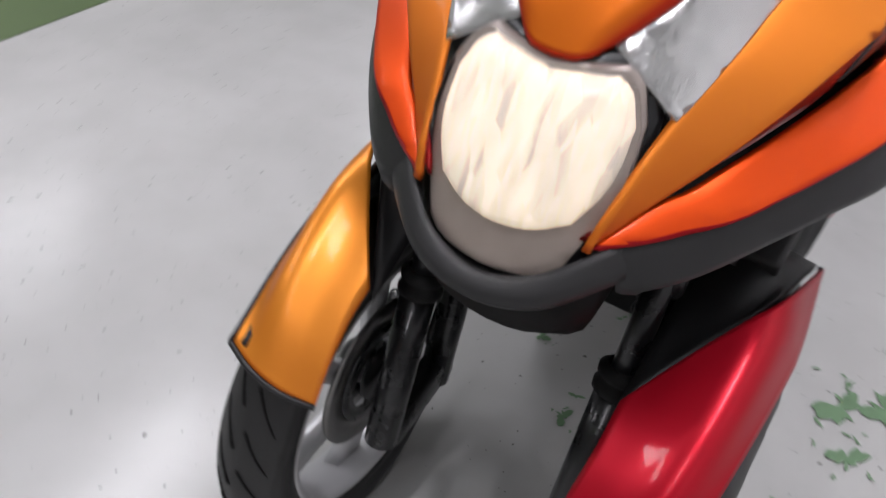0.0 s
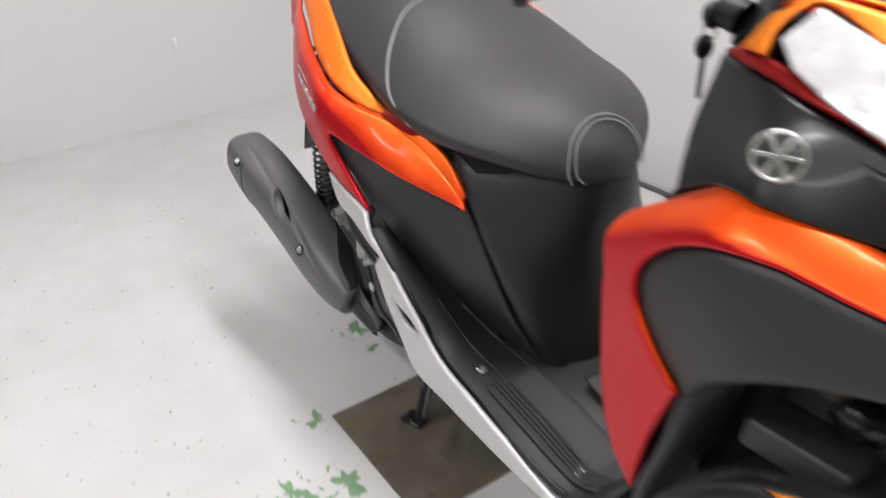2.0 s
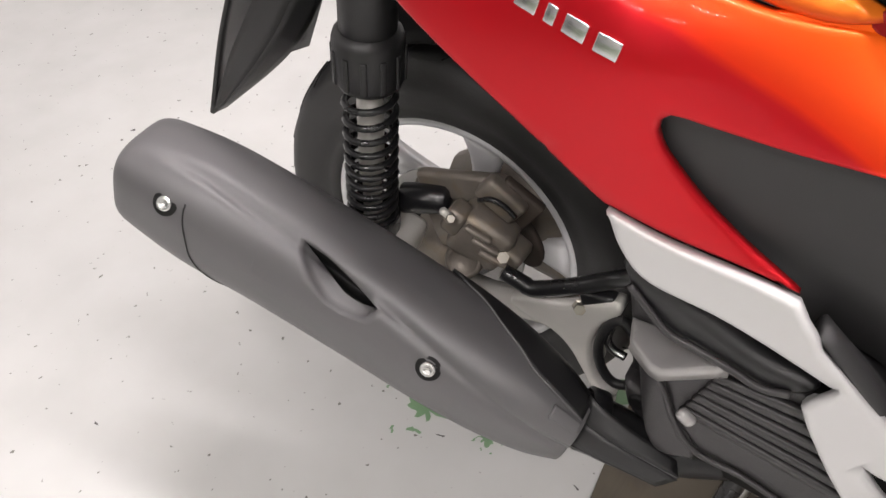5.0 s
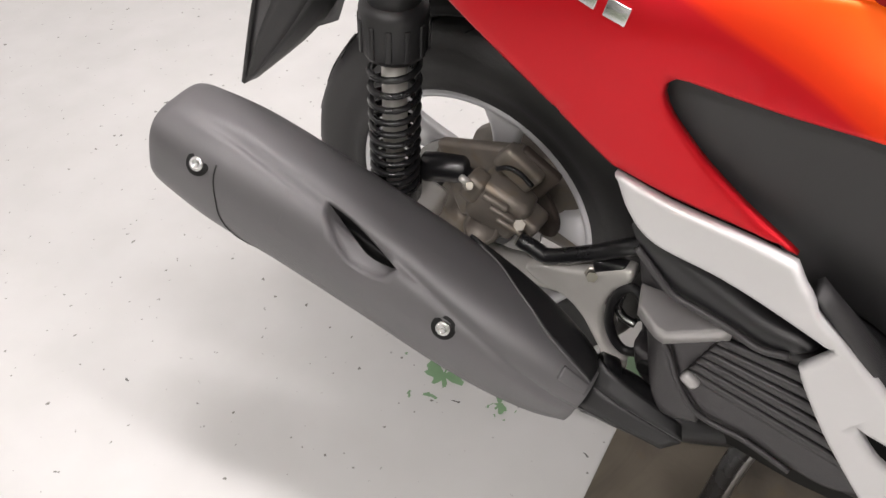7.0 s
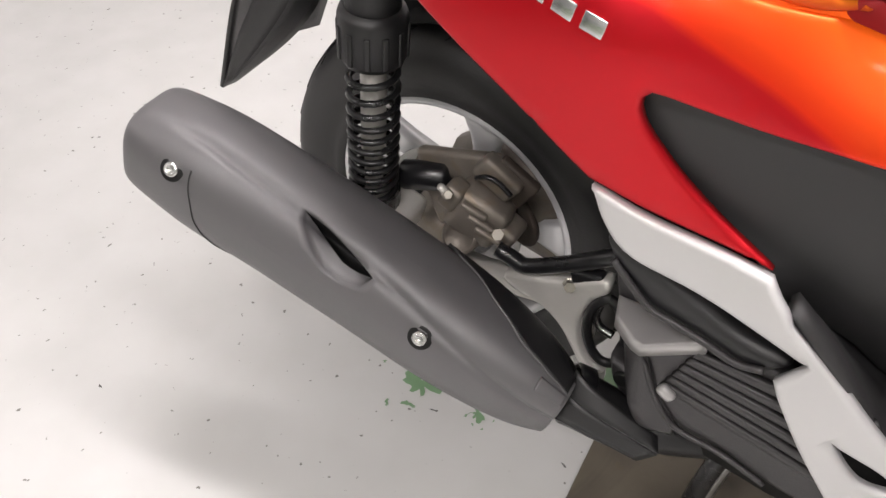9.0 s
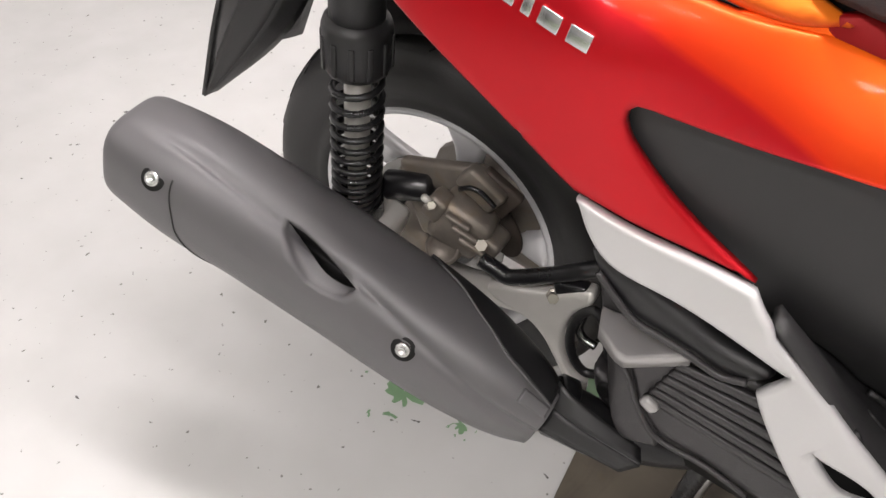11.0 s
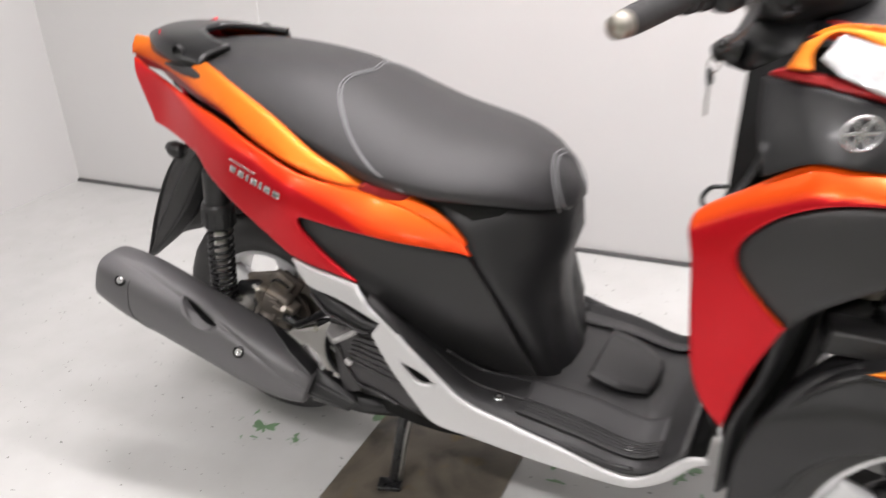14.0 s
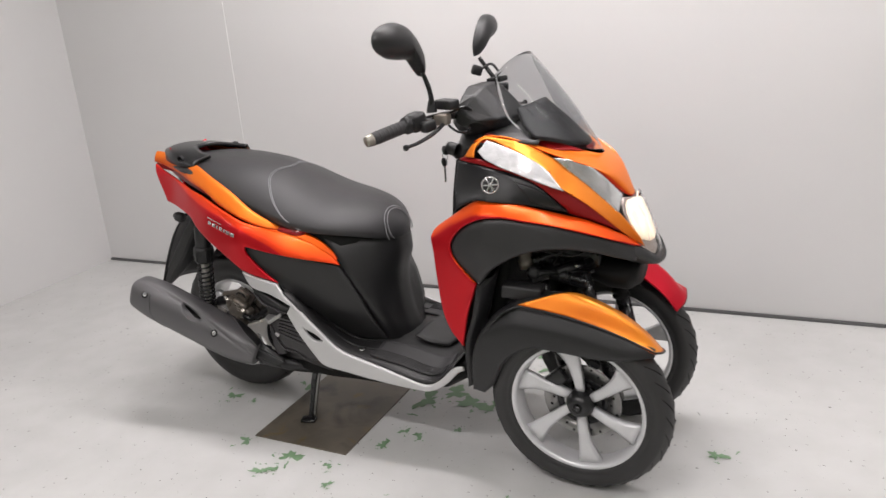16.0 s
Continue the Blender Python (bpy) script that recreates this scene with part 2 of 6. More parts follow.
FLOOR = floor_material()
WALL = material("pale_grey_wall_paint", (0.62, 0.615, 0.61), 0.5, vary=0.03, scale=1.5, bump=0.08, bump_scale=60)
CEIL = material("white_ceiling_paint", (0.75, 0.75, 0.74), 0.8, vary=0.03, scale=2)
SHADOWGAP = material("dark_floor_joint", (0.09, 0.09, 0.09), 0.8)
GREENPAINT = material("old_green_floor_paint", (0.16, 0.27, 0.15), 0.5, vary=0.3, scale=25, bump=0.2, bump_scale=120)
GREENFLOOR = material("green_floor_paint", (0.10, 0.15, 0.06), 0.55, vary=0.3, scale=4, bump=0.1, bump_scale=80)
OLIVE = material("olive_lino", (0.13, 0.13, 0.09), 0.6, vary=0.25, scale=6, bump=0.1, bump_scale=90)
PLATE = material("oily_brown_steel_plate", (0.150, 0.130, 0.102), 0.38, 0.3, vary=0.45, scale=9, bump=0.3, bump_scale=120, detail=8)


def stain(m, colour, scale, low, high, strength):
    """Lays irregular stains of another colour over a material."""
    nt = m.node_tree
    b = nt.nodes["Principled BSDF"]
    base = b.inputs["Base Color"].links[0].from_socket
    tc = nt.nodes.new("ShaderNodeTexCoord")
    n = nt.nodes.new("ShaderNodeTexNoise")
    n.inputs["Scale"].default_value, n.inputs["Detail"].default_value, n.inputs["Distortion"].default_value = scale, 7, 0.8
    nt.links.new(tc.outputs["Object"], n.inputs["Vector"])
    r = nt.nodes.new("ShaderNodeMapRange")
    r.inputs["From Min"].default_value, r.inputs["From Max"].default_value, r.inputs["To Max"].default_value = low, high, strength
    nt.links.new(n.outputs["Fac"], r.inputs["Value"])
    x = nt.nodes.new("ShaderNodeMix")
    x.data_type = "RGBA"
    nt.links.new(r.outputs["Result"], x.inputs["Factor"])
    nt.links.new(base, x.inputs["A"])
    x.inputs["B"].default_value = (*colour, 1)
    nt.links.new(x.outputs["Result"], b.inputs["Base Color"])


stain(PLATE, (0.20, 0.14, 0.05), 13, 0.60, 0.72, 0.7)
stain(PLATE, (0.03, 0.027, 0.025), 6, 0.55, 0.75, 0.8)
stain(GRIME, (0.20, 0.15, 0.09), 40, 0.52, 0.70, 0.5)
CRUMB = material("dark_grit", (0.09, 0.085, 0.08), 0.8, vary=0.4, scale=60)


# ---- building tools ----
from mathutils import geometry


def part(name, bm, mat, parent=None, label="", smooth=True):
    """Links a bmesh as one mesh object under a thing or a part."""
    bmesh.ops.recalc_face_normals(bm, faces=bm.faces)
    me = bpy.data.meshes.new(name)
    for f in bm.faces:
        f.smooth = smooth
    bm.to_mesh(me)
    bm.free()
    me.materials.append(mat)
    ob = new(name, me)
    if parent is not None:
        ob.parent = parent
    if label:
        ob["label"] = label
    return ob


def thing(name, label, category, m=None, group=""):
    ob = new(name)
    ob.empty_display_size = 0.05
    if m is not None:
        ob.matrix_world = m
    return tagged(ob, label, category, group)


def soup(verts, faces):
    bm = bmesh.new()
    vs = [bm.verts.new(v) for v in verts]
    for f in faces:
        if len(set(f)) > 2:
            try:
                bm.faces.new([vs[i] for i in f])
            except ValueError:
                pass
    return bm


def merge(*bms):
    """Joins several bmeshes into one."""
    out = bmesh.new()
    for b in bms:
        me = bpy.data.meshes.new("tmp")
        b.to_mesh(me)
        b.free()
        out.from_mesh(me)
        bpy.data.meshes.remove(me)
    return out


def spline(points, n, closed=False):
    """n samples of a smooth curve through the points."""
    p = [Vector(q) for q in points]
    k = len(p)
    if k == 2:
        return [p[0].lerp(p[1], i / (n - 1)) for i in range(n)]
    cum = [0.0]
    span = k if closed else k - 1
    for i in range(span):
        cum.append(cum[-1] + max(1e-6, (p[(i + 1) % k] - p[i]).length))
    out = []
    for i in range(n):
        d = cum[-1] * i / (n if closed else n - 1)
        j = 0
        while j < span - 1 and cum[j + 1] < d:
            j += 1
        t = (d - cum[j]) / (cum[j + 1] - cum[j])
        if closed:
            a, b, c, e = p[(j - 1) % k], p[j], p[(j + 1) % k], p[(j + 2) % k]
        else:
            b, c = p[j], p[j + 1]
            a = p[j - 1] if j else b + (b - c)
            e = p[j + 2] if j + 2 < k else c + (c - b)
        out.append(0.5 * ((2 * b) + (c - a) * t + (2 * a - 5 * b + 4 * c - e) * t * t + (3 * b - a - 3 * c + e) * t ** 3))
    return out


def flip(points):
    return [(p[0], -p[1], p[2]) for p in points]


def sheet(curves, n=22, m=4, thick=0.004, smooth_across=True):
    """A thin curved panel through several long curves, with thickness."""
    rows = [spline(c, n) for c in curves]
    if smooth_across and len(rows) > 2:
        k = (len(rows) - 1) * m + 1
        cols = [spline([r[i] for r in rows], k) for i in range(n)]
        rows = [[cols[i][j] for i in range(n)] for j in range(k)]
    elif len(rows) == 2:
        rows = [[rows[0][i].lerp(rows[1][i], j / m) for i in range(n)] for j in range(m + 1)]
    return thicken(rows, thick)


def thicken(rows, thick):
    h, n = len(rows), len(rows[0])
    nor = []
    for j in range(h):
        for i in range(n):
            a = rows[j][min(i + 1, n - 1)] - rows[j][max(i - 1, 0)]
            b = rows[min(j + 1, h - 1)][i] - rows[max(j - 1, 0)][i]
            c = a.cross(b)
            nor.append(c.normalized() if c.length > 1e-12 else Vector((0, 0, 1)))
    top = [rows[j][i] for j in range(h) for i in range(n)]
    bot = [top[q] - nor[q] * thick for q in range(h * n)]
    o = h * n
    faces = []
    for j in range(h - 1):
        for i in range(n - 1):
            a, b, c, d = j * n + i, j * n + i + 1, (j + 1) * n + i + 1, (j + 1) * n + i
            faces += [(a, b, c, d), (o + d, o + c, o + b, o + a)]
    for i in range(n - 1):
        a, b = i, i + 1
        faces.append((b, a, o + a, o + b))
        a, b = (h - 1) * n + i, (h - 1) * n + i + 1
        faces.append((a, b, o + b, o + a))
    for j in range(h - 1):
        a, b = j * n, (j + 1) * n
        faces.append((a, b, o + b, o + a))
        a, b = j * n + n - 1, (j + 1) * n + n - 1
        faces.append((b, a, o + a, o + b))
    return soup(top + bot, faces)


def loft(rings, caps=True, closed=True):
    """A solid skin over rings of equal count."""
    n = len(rings[0])
    verts = [Vector(v) for r in rings for v in r]
    faces = []
    for j in range(len(rings) - 1):
        for i in range(n if closed else n - 1):
            a, b = j * n + i, j * n + (i + 1) % n
            faces.append((a, b, b + n, a + n))
    if caps:
        faces.append(tuple(range(n))[::-1])
        faces.append(tuple((len(rings) - 1) * n + i for i in range(n)))
    return soup(verts, faces)


def tube(points, radius, seg=10, n=None, closed=False):
    """A round bar along a smooth path; radius may be a list along it."""
    path = spline(points, n or max(6, len(points) * 5), closed) if len(points) > 2 else [Vector(p) for p in points]
    rings = []
    up = Vector((0.13, 0.29, 0.95))
    k = len(path)
    for i, p in enumerate(path):
        if closed:
            d = (path[(i + 1) % k] - path[i - 1]).normalized()
        else:
            d = (path[min(i + 1, k - 1)] - path[max(i - 1, 0)]).normalized()
        a = d.cross(up)
        a = a.normalized() if a.length > 1e-4 else Vector((1, 0, 0))
        b = d.cross(a)
        up = a.cross(d)
        r = radius if not isinstance(radius, (list, tuple)) else radius[0] + (radius[-1] - radius[0]) * i / (k - 1) if len(radius) == 2 else radius[min(len(radius) - 1, round(i * (len(radius) - 1) / (k - 1)))]
        rings.append([p + (a * math.cos(2 * math.pi * s / seg) + b * math.sin(2 * math.pi * s / seg)) * r for s in range(seg)])
    if closed:
        rings.append(rings[0])
    return loft(rings, caps=not closed)


def lathe(profile, m, seg=48, caps=False):
    """Turns (radius, height) pairs about the local z axis of the pose m."""
    rings = [[m @ Vector((r * math.cos(2 * math.pi * s / seg), r * math.sin(2 * math.pi * s / seg), h)) for s in range(seg)] for r, h in profile]
    return loft(rings, caps=caps)


def box(m, sx, sy, sz, bevel=0.004):
    bm = bmesh.new()
    bmesh.ops.create_cube(bm, size=1)
    bmesh.ops.scale(bm, vec=(sx, sy, sz), verts=bm.verts)
    if bevel:
        bmesh.ops.bevel(bm, geom=bm.edges[:], offset=bevel, segments=2, affect="EDGES", profile=0.5)
    bmesh.ops.transform(bm, matrix=m, verts=bm.verts)
    return bm


def smooth_outline(pts, step=0.008):
    """Points are (u, v), or (u, v, 1) for a sharp corner."""
    k = len(pts)
    sharp = [i for i in range(k) if len(pts[i]) > 2]
    flat = [Vector((p[0], p[1], 0)) for p in pts]
    out = []
    if not sharp:
        length = sum((flat[i] - flat[i - 1]).length for i in range(k))
        return [v.xy for v in spline(flat, max(12, int(length / step)), True)]
    for a, b in zip(sharp, sharp[1:] + [sharp[0] + k]):
        seg = [flat[i % k] for i in range(a, b + 1)]
        length = sum((seg[i + 1] - seg[i]).length for i in range(len(seg) - 1))
        out += [v.xy for v in spline(seg, max(2, int(length / step) + 1))[:-1]]
    return out


def inside(q, poly):
    c = False
    for i in range(len(poly)):
        a, b = poly[i - 1], poly[i]
        if (a[1] > q[1]) != (b[1] > q[1]) and q[0] < (b[0] - a[0]) * (q[1] - a[1]) / (b[1] - a[1]) + a[0]:
            c = not c
    return c


def panel(outline, place, thick=0.005, roll=0.008, res=0.014, holes=()):
    """A moulded panel: an outline in two axes, bent by place(u, v, inset) into space, with rolled edges.
    place gives a point; inset is how far the point lies inward of the face."""
    poly = smooth_outline(outline)
    cut = [smooth_outline(h) for h in holes]
    arr = np.array([[p[0], p[1]] for q in (poly, *cut) for p in q])
    verts = [Vector((p[0], p[1])) for p in poly]
    edges = [(i, (i + 1) % len(poly)) for i in range(len(poly))]
    for q in cut:
        o = len(verts)
        verts += [Vector((p[0], p[1])) for p in q]
        edges += [(o + i, o + (i + 1) % len(q)) for i in range(len(q))]

    def gap(x, z):
        return float(np.min(np.hypot(arr[:, 0] - x, arr[:, 1] - z)))

    def within(x, z):
        return inside((x, z), poly) and not any(inside((x, z), q) for q in cut)

    extra = []
    for q in (poly, *cut):
        for i in range(len(q)):
            d = q[(i + 1) % len(q)] - q[i - 1]
            if d.length < 1e-7:
                continue
            nrm = Vector((-d.y, d.x)).normalized()
            for e in (roll * 0.35, roll):
                for s in (1, -1):
                    c = q[i] + nrm * e * s
                    if within(c.x, c.y) and gap(c.x, c.y) > e * 0.85:
                        extra.append(c)
    lo, hi = arr.min(0), arr.max(0)
    for i, x in enumerate(np.arange(lo[0], hi[0], res)):
        for z in np.arange(lo[1] + (i % 2) * res / 2, hi[1], res):
            if within(x, z) and gap(x, z) > roll * 1.3:
                extra.append(Vector((x, z)))
    flat, _, tris, *_ = geometry.delaunay_2d_cdt(verts + extra, edges, [], 0, 1e-6)
    tris = [t for t in tris if within(*(sum((flat[i][k] for i in t)) / 3 for k in (0, 1)))]
    front, back = [], []
    for v in flat:
        g = min(1.0, gap(v.x, v.y) / max(roll, 1e-6))
        front.append(place(v.x, v.y, roll * 0.75 * (1 - math.sqrt(max(0, 1 - (1 - g) ** 2)))))
        back.append(place(v.x, v.y, roll * 0.75 + thick))
    n = len(flat)
    faces = [tuple(t) for t in tris] + [tuple(n + i for i in t[::-1]) for t in tris]
    count = {}
    for t in tris:
        for a, b in ((t[0], t[1]), (t[1], t[2]), (t[2], t[0])):
            count[(a, b)] = count.get((a, b), 0) + 1
    for a, b in count:
        if (b, a) not in count:
            faces.append((b, a, n + a, n + b))
    return soup(front + back, faces)


# ---- room ----
ROOM = Matrix.Translation((-1.915, 0.858, 0)) @ pose(0, 0, 0, 0, 0, 4.8)


def slab(name, x0, x1, y0, y1, z0, z1, mat, label, category, kind="structure", bevel=0.0):
    ob = part(name, box(pose((x0 + x1) / 2, (y0 + y1) / 2, (z0 + z1) / 2), x1 - x0, y1 - y0, z1 - z0, bevel), mat, smooth=False)
    ob.matrix_world = ROOM
    return tagged(ob, label, category, "", kind)


slab("floor", -5, 7.2, -7.2, 0.2, -0.2, 0, FLOOR, "worn pale grey painted concrete floor", "floor")
slab("wall_north", -0.12, 7.2, 0.008, 0.16, 0.012, 2.8, WALL, "plain pale grey painted wall", "wall")
slab("wall_west", -0.12, 0, -1.9, 0.008, 0, 2.8, WALL, "plain pale grey painted wall", "wall")
slab("wall_south", -5, 7.2, -7.2, -7.05, 0, 2.8, WALL, "plain pale grey painted wall", "wall")
slab("wall_east", 7.05, 7.2, -7.05, 0.008, 0, 2.8, WALL, "plain pale grey painted wall", "wall")
slab("wall_far_west", -5, -4.85, -7.05, -1.9, 0, 2.8, WALL, "plain pale grey painted wall", "wall")
slab("wall_store", -4.85, -0.12, -1.98, -1.9, 0, 2.8, WALL, "plain pale grey painted wall", "wall")
slab("ceiling", -5, 7.2, -7.2, 0.2, 2.8, 2.95, CEIL, "plain white painted ceiling", "ceiling")
slab("trim", -0.1, 7.2, -0.004, 0.010, 0, 0.010, SHADOWGAP, "dark gap along the foot of the wall", "floor joint")
slab("wall_seam", 1.093, 1.0945, 0.005, 0.0085, 0.5, 2.8, CEIL, "fine vertical joint in the painted wall", "joint")
for lx, ly, watts in LAMPS:
    lamp = thing("ceiling_tube_light", "white ceiling batten with a lit tube", "ceiling light", pose(lx, ly, 2.8, 0, 0, 4), "ceiling tube lights")
    part("housing", box(pose(0, 0, -0.04), 1.3, 0.17, 0.08, 0.008), CEIL, lamp)
    part("tube", tube([(-0.6, 0, -0.1), (0.6, 0, -0.1)], 0.014), TUBEGLOW, lamp, "lit white tube")

# painted lane and store floor beyond the wall's end
slab("green_floor_lane", -2.4, 7.0, -7.0, -2.86, 0, 0.004, GREENFLOOR, "dark green painted floor lane", "floor lane")
slab("store_floor", -4.8, 0.0, -7.0, -1.985, 0, 0.003, OLIVE, "olive lino floor of the store", "floor")


# ---- the scooter's side skin: half width over length and height ----
CONTROL = np.array([
    (.264, .676, .290), (.11, .715, .256), (.277, .639, .28), (.372, .52, .262), (.246, .542, .266), (.553, .577, .18), (.385, .69, .22), (.46, .686, .214),
    (-.21, .88, .10), (-.13, .76, .15), (0, .80, .20), (.401, .511, .275), (.409, .41, .264), (.506, .343, .25), (.462, .387, .262),
    (.872, .235, .23), (.978, .315, .223), (.992, .393, .238), (1.043, .585, .258), (1.055, .823, .250), (1.089, .79, .275), (1.10, .72, .286), (1.188, .691, .276), (1.242, .703, .258), (1.291, .702, .232), (1.352, .688, .195), (1.41, .661, .149), (1.454, .637, .092), (1.40, .705, .123),
    (1.285, .785, .197), (1.283, .85, .207), (1.097, .863, .246), (.976, .907, .17), (1.235, .909, .139), (1.392, .765, .09),
    (1.384, .803, .060), (1.326, .893, .084), (1.376, .850, .056), (1.442, .681, .073), (1.478, .629, .02)])


def surface(c):
    n = len(c)
    a = np.zeros((n + 3, n + 3))
    a[:n, :n] = np.hypot(c[:, None, 0] - c[None, :, 0], c[:, None, 1] - c[None, :, 1])
    a[:n, n], a[:n, n + 1:] = 1, c[:, :2]
    a[n:, :n] = a[:n, n:].T
    w = np.linalg.solve(a, np.r_[c[:, 2], 0, 0, 0])
    return lambda x, z: float(w[:n] @ np.sqrt((x - c[:, 0]) ** 2 + (z - c[:, 1]) ** 2 + 4e-4) + w[n] + w[n + 1] * x + w[n + 2] * z)


REAR_SKIN = surface(CONTROL)

# feature lines of the fore flank, from below upwards: length, height, half width
LINES = {
    "inlay_foot": [(1.10, .640, .284), (1.18, .689, .276), (1.242, .703, .258), (1.291, .702, .232), (1.352, .688, .195), (1.41, .661, .149), (1.454, .637, .092)],
    "inlay_top": [(1.08, .779, .270), (1.13, .785, .270), (1.183, .777, .262), (1.236, .767, .247), (1.286, .752, .226), (1.335, .733, .197), (1.384, .713, .163), (1.412, .694, .128), (1.440, .672, .078)],
    "shelf_top": [(1.08, .820, .247), (1.151, .812, .238), (1.217, .796, .213), (1.275, .776, .187), (1.313, .765, .172), (1.35, .747, .152), (1.387, .724, .126), (1.41, .704, .103), (1.440, .676, .078)],
    "strip_top": [(1.08, .911, .215), (1.14, .893, .213), (1.21, .866, .208), (1.275, .840, .200), (1.306, .822, .187), (1.342, .789, .166), (1.376, .749, .138), (1.41, .707, .104), (1.440, .677, .078)],
    "lamp_top": [(1.08, .954, .165), (1.14, .938, .180), (1.205, .910, .189), (1.242, .881, .194), (1.276, .8405, .200), (1.306, .8225, .187), (1.342, .7895, .166), (1.376, .7495, .138), (1.41, .7075, .104), (1.440, .6775, .078)],
    "lens_foot": [(1.08, .966, .150), (1.15, .953, .148), (1.228, .913, .143), (1.26, .886, .138), (1.29, .860, .130), (1.32, .833, .121), (1.35, .804, .112), (1.38, .772, .100), (1.41, .735, .090), (1.437, .697, .082), (1.447, .674, .078)],
    "lens_top": [(1.08, .971, .146), (1.15, .957, .146), (1.228, .917, .142), (1.26, .912, .137), (1.284, .902, .124), (1.324, .880, .102), (1.345, .854, .082), (1.362, .830, .064), (1.375, .810, .046), (1.383, .800, .038)]}
LINES = {k: np.array([tuple(p) for p in spline(v, 80)]) for k, v in LINES.items()}


def along(name, x0, x1, n=9):
    """Length and height of a feature line from x0 to x1."""
    c = LINES[name]
    return [(float(x), float(np.interp(x, c[:, 0], c[:, 1]))) for x in np.linspace(x0, x1, n)]


def front_skin(x, z):
    zs, ys = [], []
    for c in LINES.values():
        h = float(np.interp(x, c[:, 0], c[:, 1]))
        zs.append(h if not zs else max(h, zs[-1] + .0004))
        ys.append(float(np.interp(x, c[:, 0], c[:, 2])))
    return float(np.interp(z, zs, ys))


def SKIN(x, z):
    k = min(1.0, max(0.0, (x - 1.09) / .09))
    return REAR_SKIN(x, z) * (1 - k) + (front_skin(x, z) * k if k else 0)


# the side cover below the tail tucks inward towards its lower front tip
TUCK = surface(np.array([
    (.266, .639, .262), (.29, .59, .258), (.35, .535, .244), (.372, .52, .238), (.34, .62, .244), (.45, .592, .205), (.553, .577, .166), (.578, .522, .164), (.615, .457, .156), (.643, .387, .140), (.650, .316, .108),
    (.388, .46, .214), (.442, .409, .180), (.486, .342, .132), (.543, .297, .098), (.48, .49, .205), (.53, .43, .182)]))


def cover_place(s):
    def place(x, z, inset):
        return Vector((x, s * max(TUCK(x, z) - inset, 0.02), z))
    return place



def side(s, proud=0.0, lean=None):
    """Places panel points on the scooter's flank; s = -1 is its right side."""
    def place(x, z, inset):
        y = SKIN(x, z) + proud - inset
        if lean:
            y += lean(x, z)
        return Vector((x, s * max(y, 0.004), z))
    return place


scooter = thing("three_wheeled_scooter", "orange and red three-wheeled scooter with black seat, parked on its stand", "scooter")
scooter.location = (0, 0, 0)

# outlines are length and height along the flank
TAIL_LOWER = [(-0.243, 0.846, 1), (-0.223, 0.804), (-0.160, 0.730, 1), (-0.003, 0.707), (0.053, 0.675), (0.178, 0.610), (0.246, 0.557, 1), (0.289, 0.545), (0.335, 0.536), (0.378, 0.527, 1), (0.358, 0.539), (0.335, 0.555), (0.308, 0.579), (0.287, 0.605), (0.279, 0.619),
    (0.276, 0.631), (0.279, 0.639), (0.286, 0.640), (0.310, 0.632), (0.350, 0.620), (0.399, 0.610), (0.436, 0.603), (0.479, 0.595), (0.561, 0.578, 1), (0.531, 0.607), (0.467, 0.647), (0.416, 0.666), (0.370, 0.682, 1), (0.331, 0.692), (0.277, 0.712), (0.183, 0.743),
    (0.062, 0.777), (-0.091, 0.803), (-0.182, 0.824)]
TAIL_UPPER = [(-0.258, 0.851, 1), (-0.259, 0.885, 1), (-0.109, 0.870), (0.024, 0.844), (0.177, 0.792), (0.298, 0.732), (0.378, 0.687, 1), (0.339, 0.689), (0.272, 0.716), (0.164, 0.753), (0.057, 0.793), (-0.149, 0.829)]
TAIL_GROOVE = [(-.235, .872), (-.05, .86), (.10, .81), (.28, .735), (.44, .69), (.46, .665), (.36, .67), (.26, .70), (.08, .765), (-.08, .815), (-.235, .83)]
SILL = [(0.250, 0.555, 1), (0.289, 0.543), (0.335, 0.534), (0.380, 0.525, 1), (0.389, 0.513), (0.398, 0.503), (0.403, 0.492), (0.432, 0.463), (0.481, 0.409), (0.565, 0.331), (0.661, 0.299), (0.756, 0.274), (0.829, 0.252), (0.868, 0.250), (0.903, 0.269),
    (0.948, 0.314), (0.981, 0.325, 1), (0.983, 0.313, 1), (0.963, 0.302), (0.923, 0.260), (0.875, 0.232), (0.827, 0.230), (0.715, 0.240), (0.599, 0.257), (0.521, 0.271), (0.485, 0.303), (0.445, 0.360),
    (0.414, 0.411), (0.404, 0.434, 1), (0.421, 0.459, 1), (0.386, 0.478), (0.336, 0.493), (0.285, 0.504), (0.262, 0.526)]
SILL_VENT = [(0.455, 0.390, 1), (0.494, 0.370), (0.518, 0.349, 1), (0.486, 0.352)]
COVER = [(0.258, 0.640), (0.272, 0.652), (0.320, 0.640), (0.385, 0.618), (0.466, 0.594), (0.548, 0.568, 1), (0.607, 0.461), (0.656, 0.307, 1), (0.549, 0.301), (0.488, 0.344), (0.444, 0.411), (0.389, 0.460), (0.362, 0.505, 1), (0.330, 0.540), (0.290, 0.580), (0.266, 0.610)]
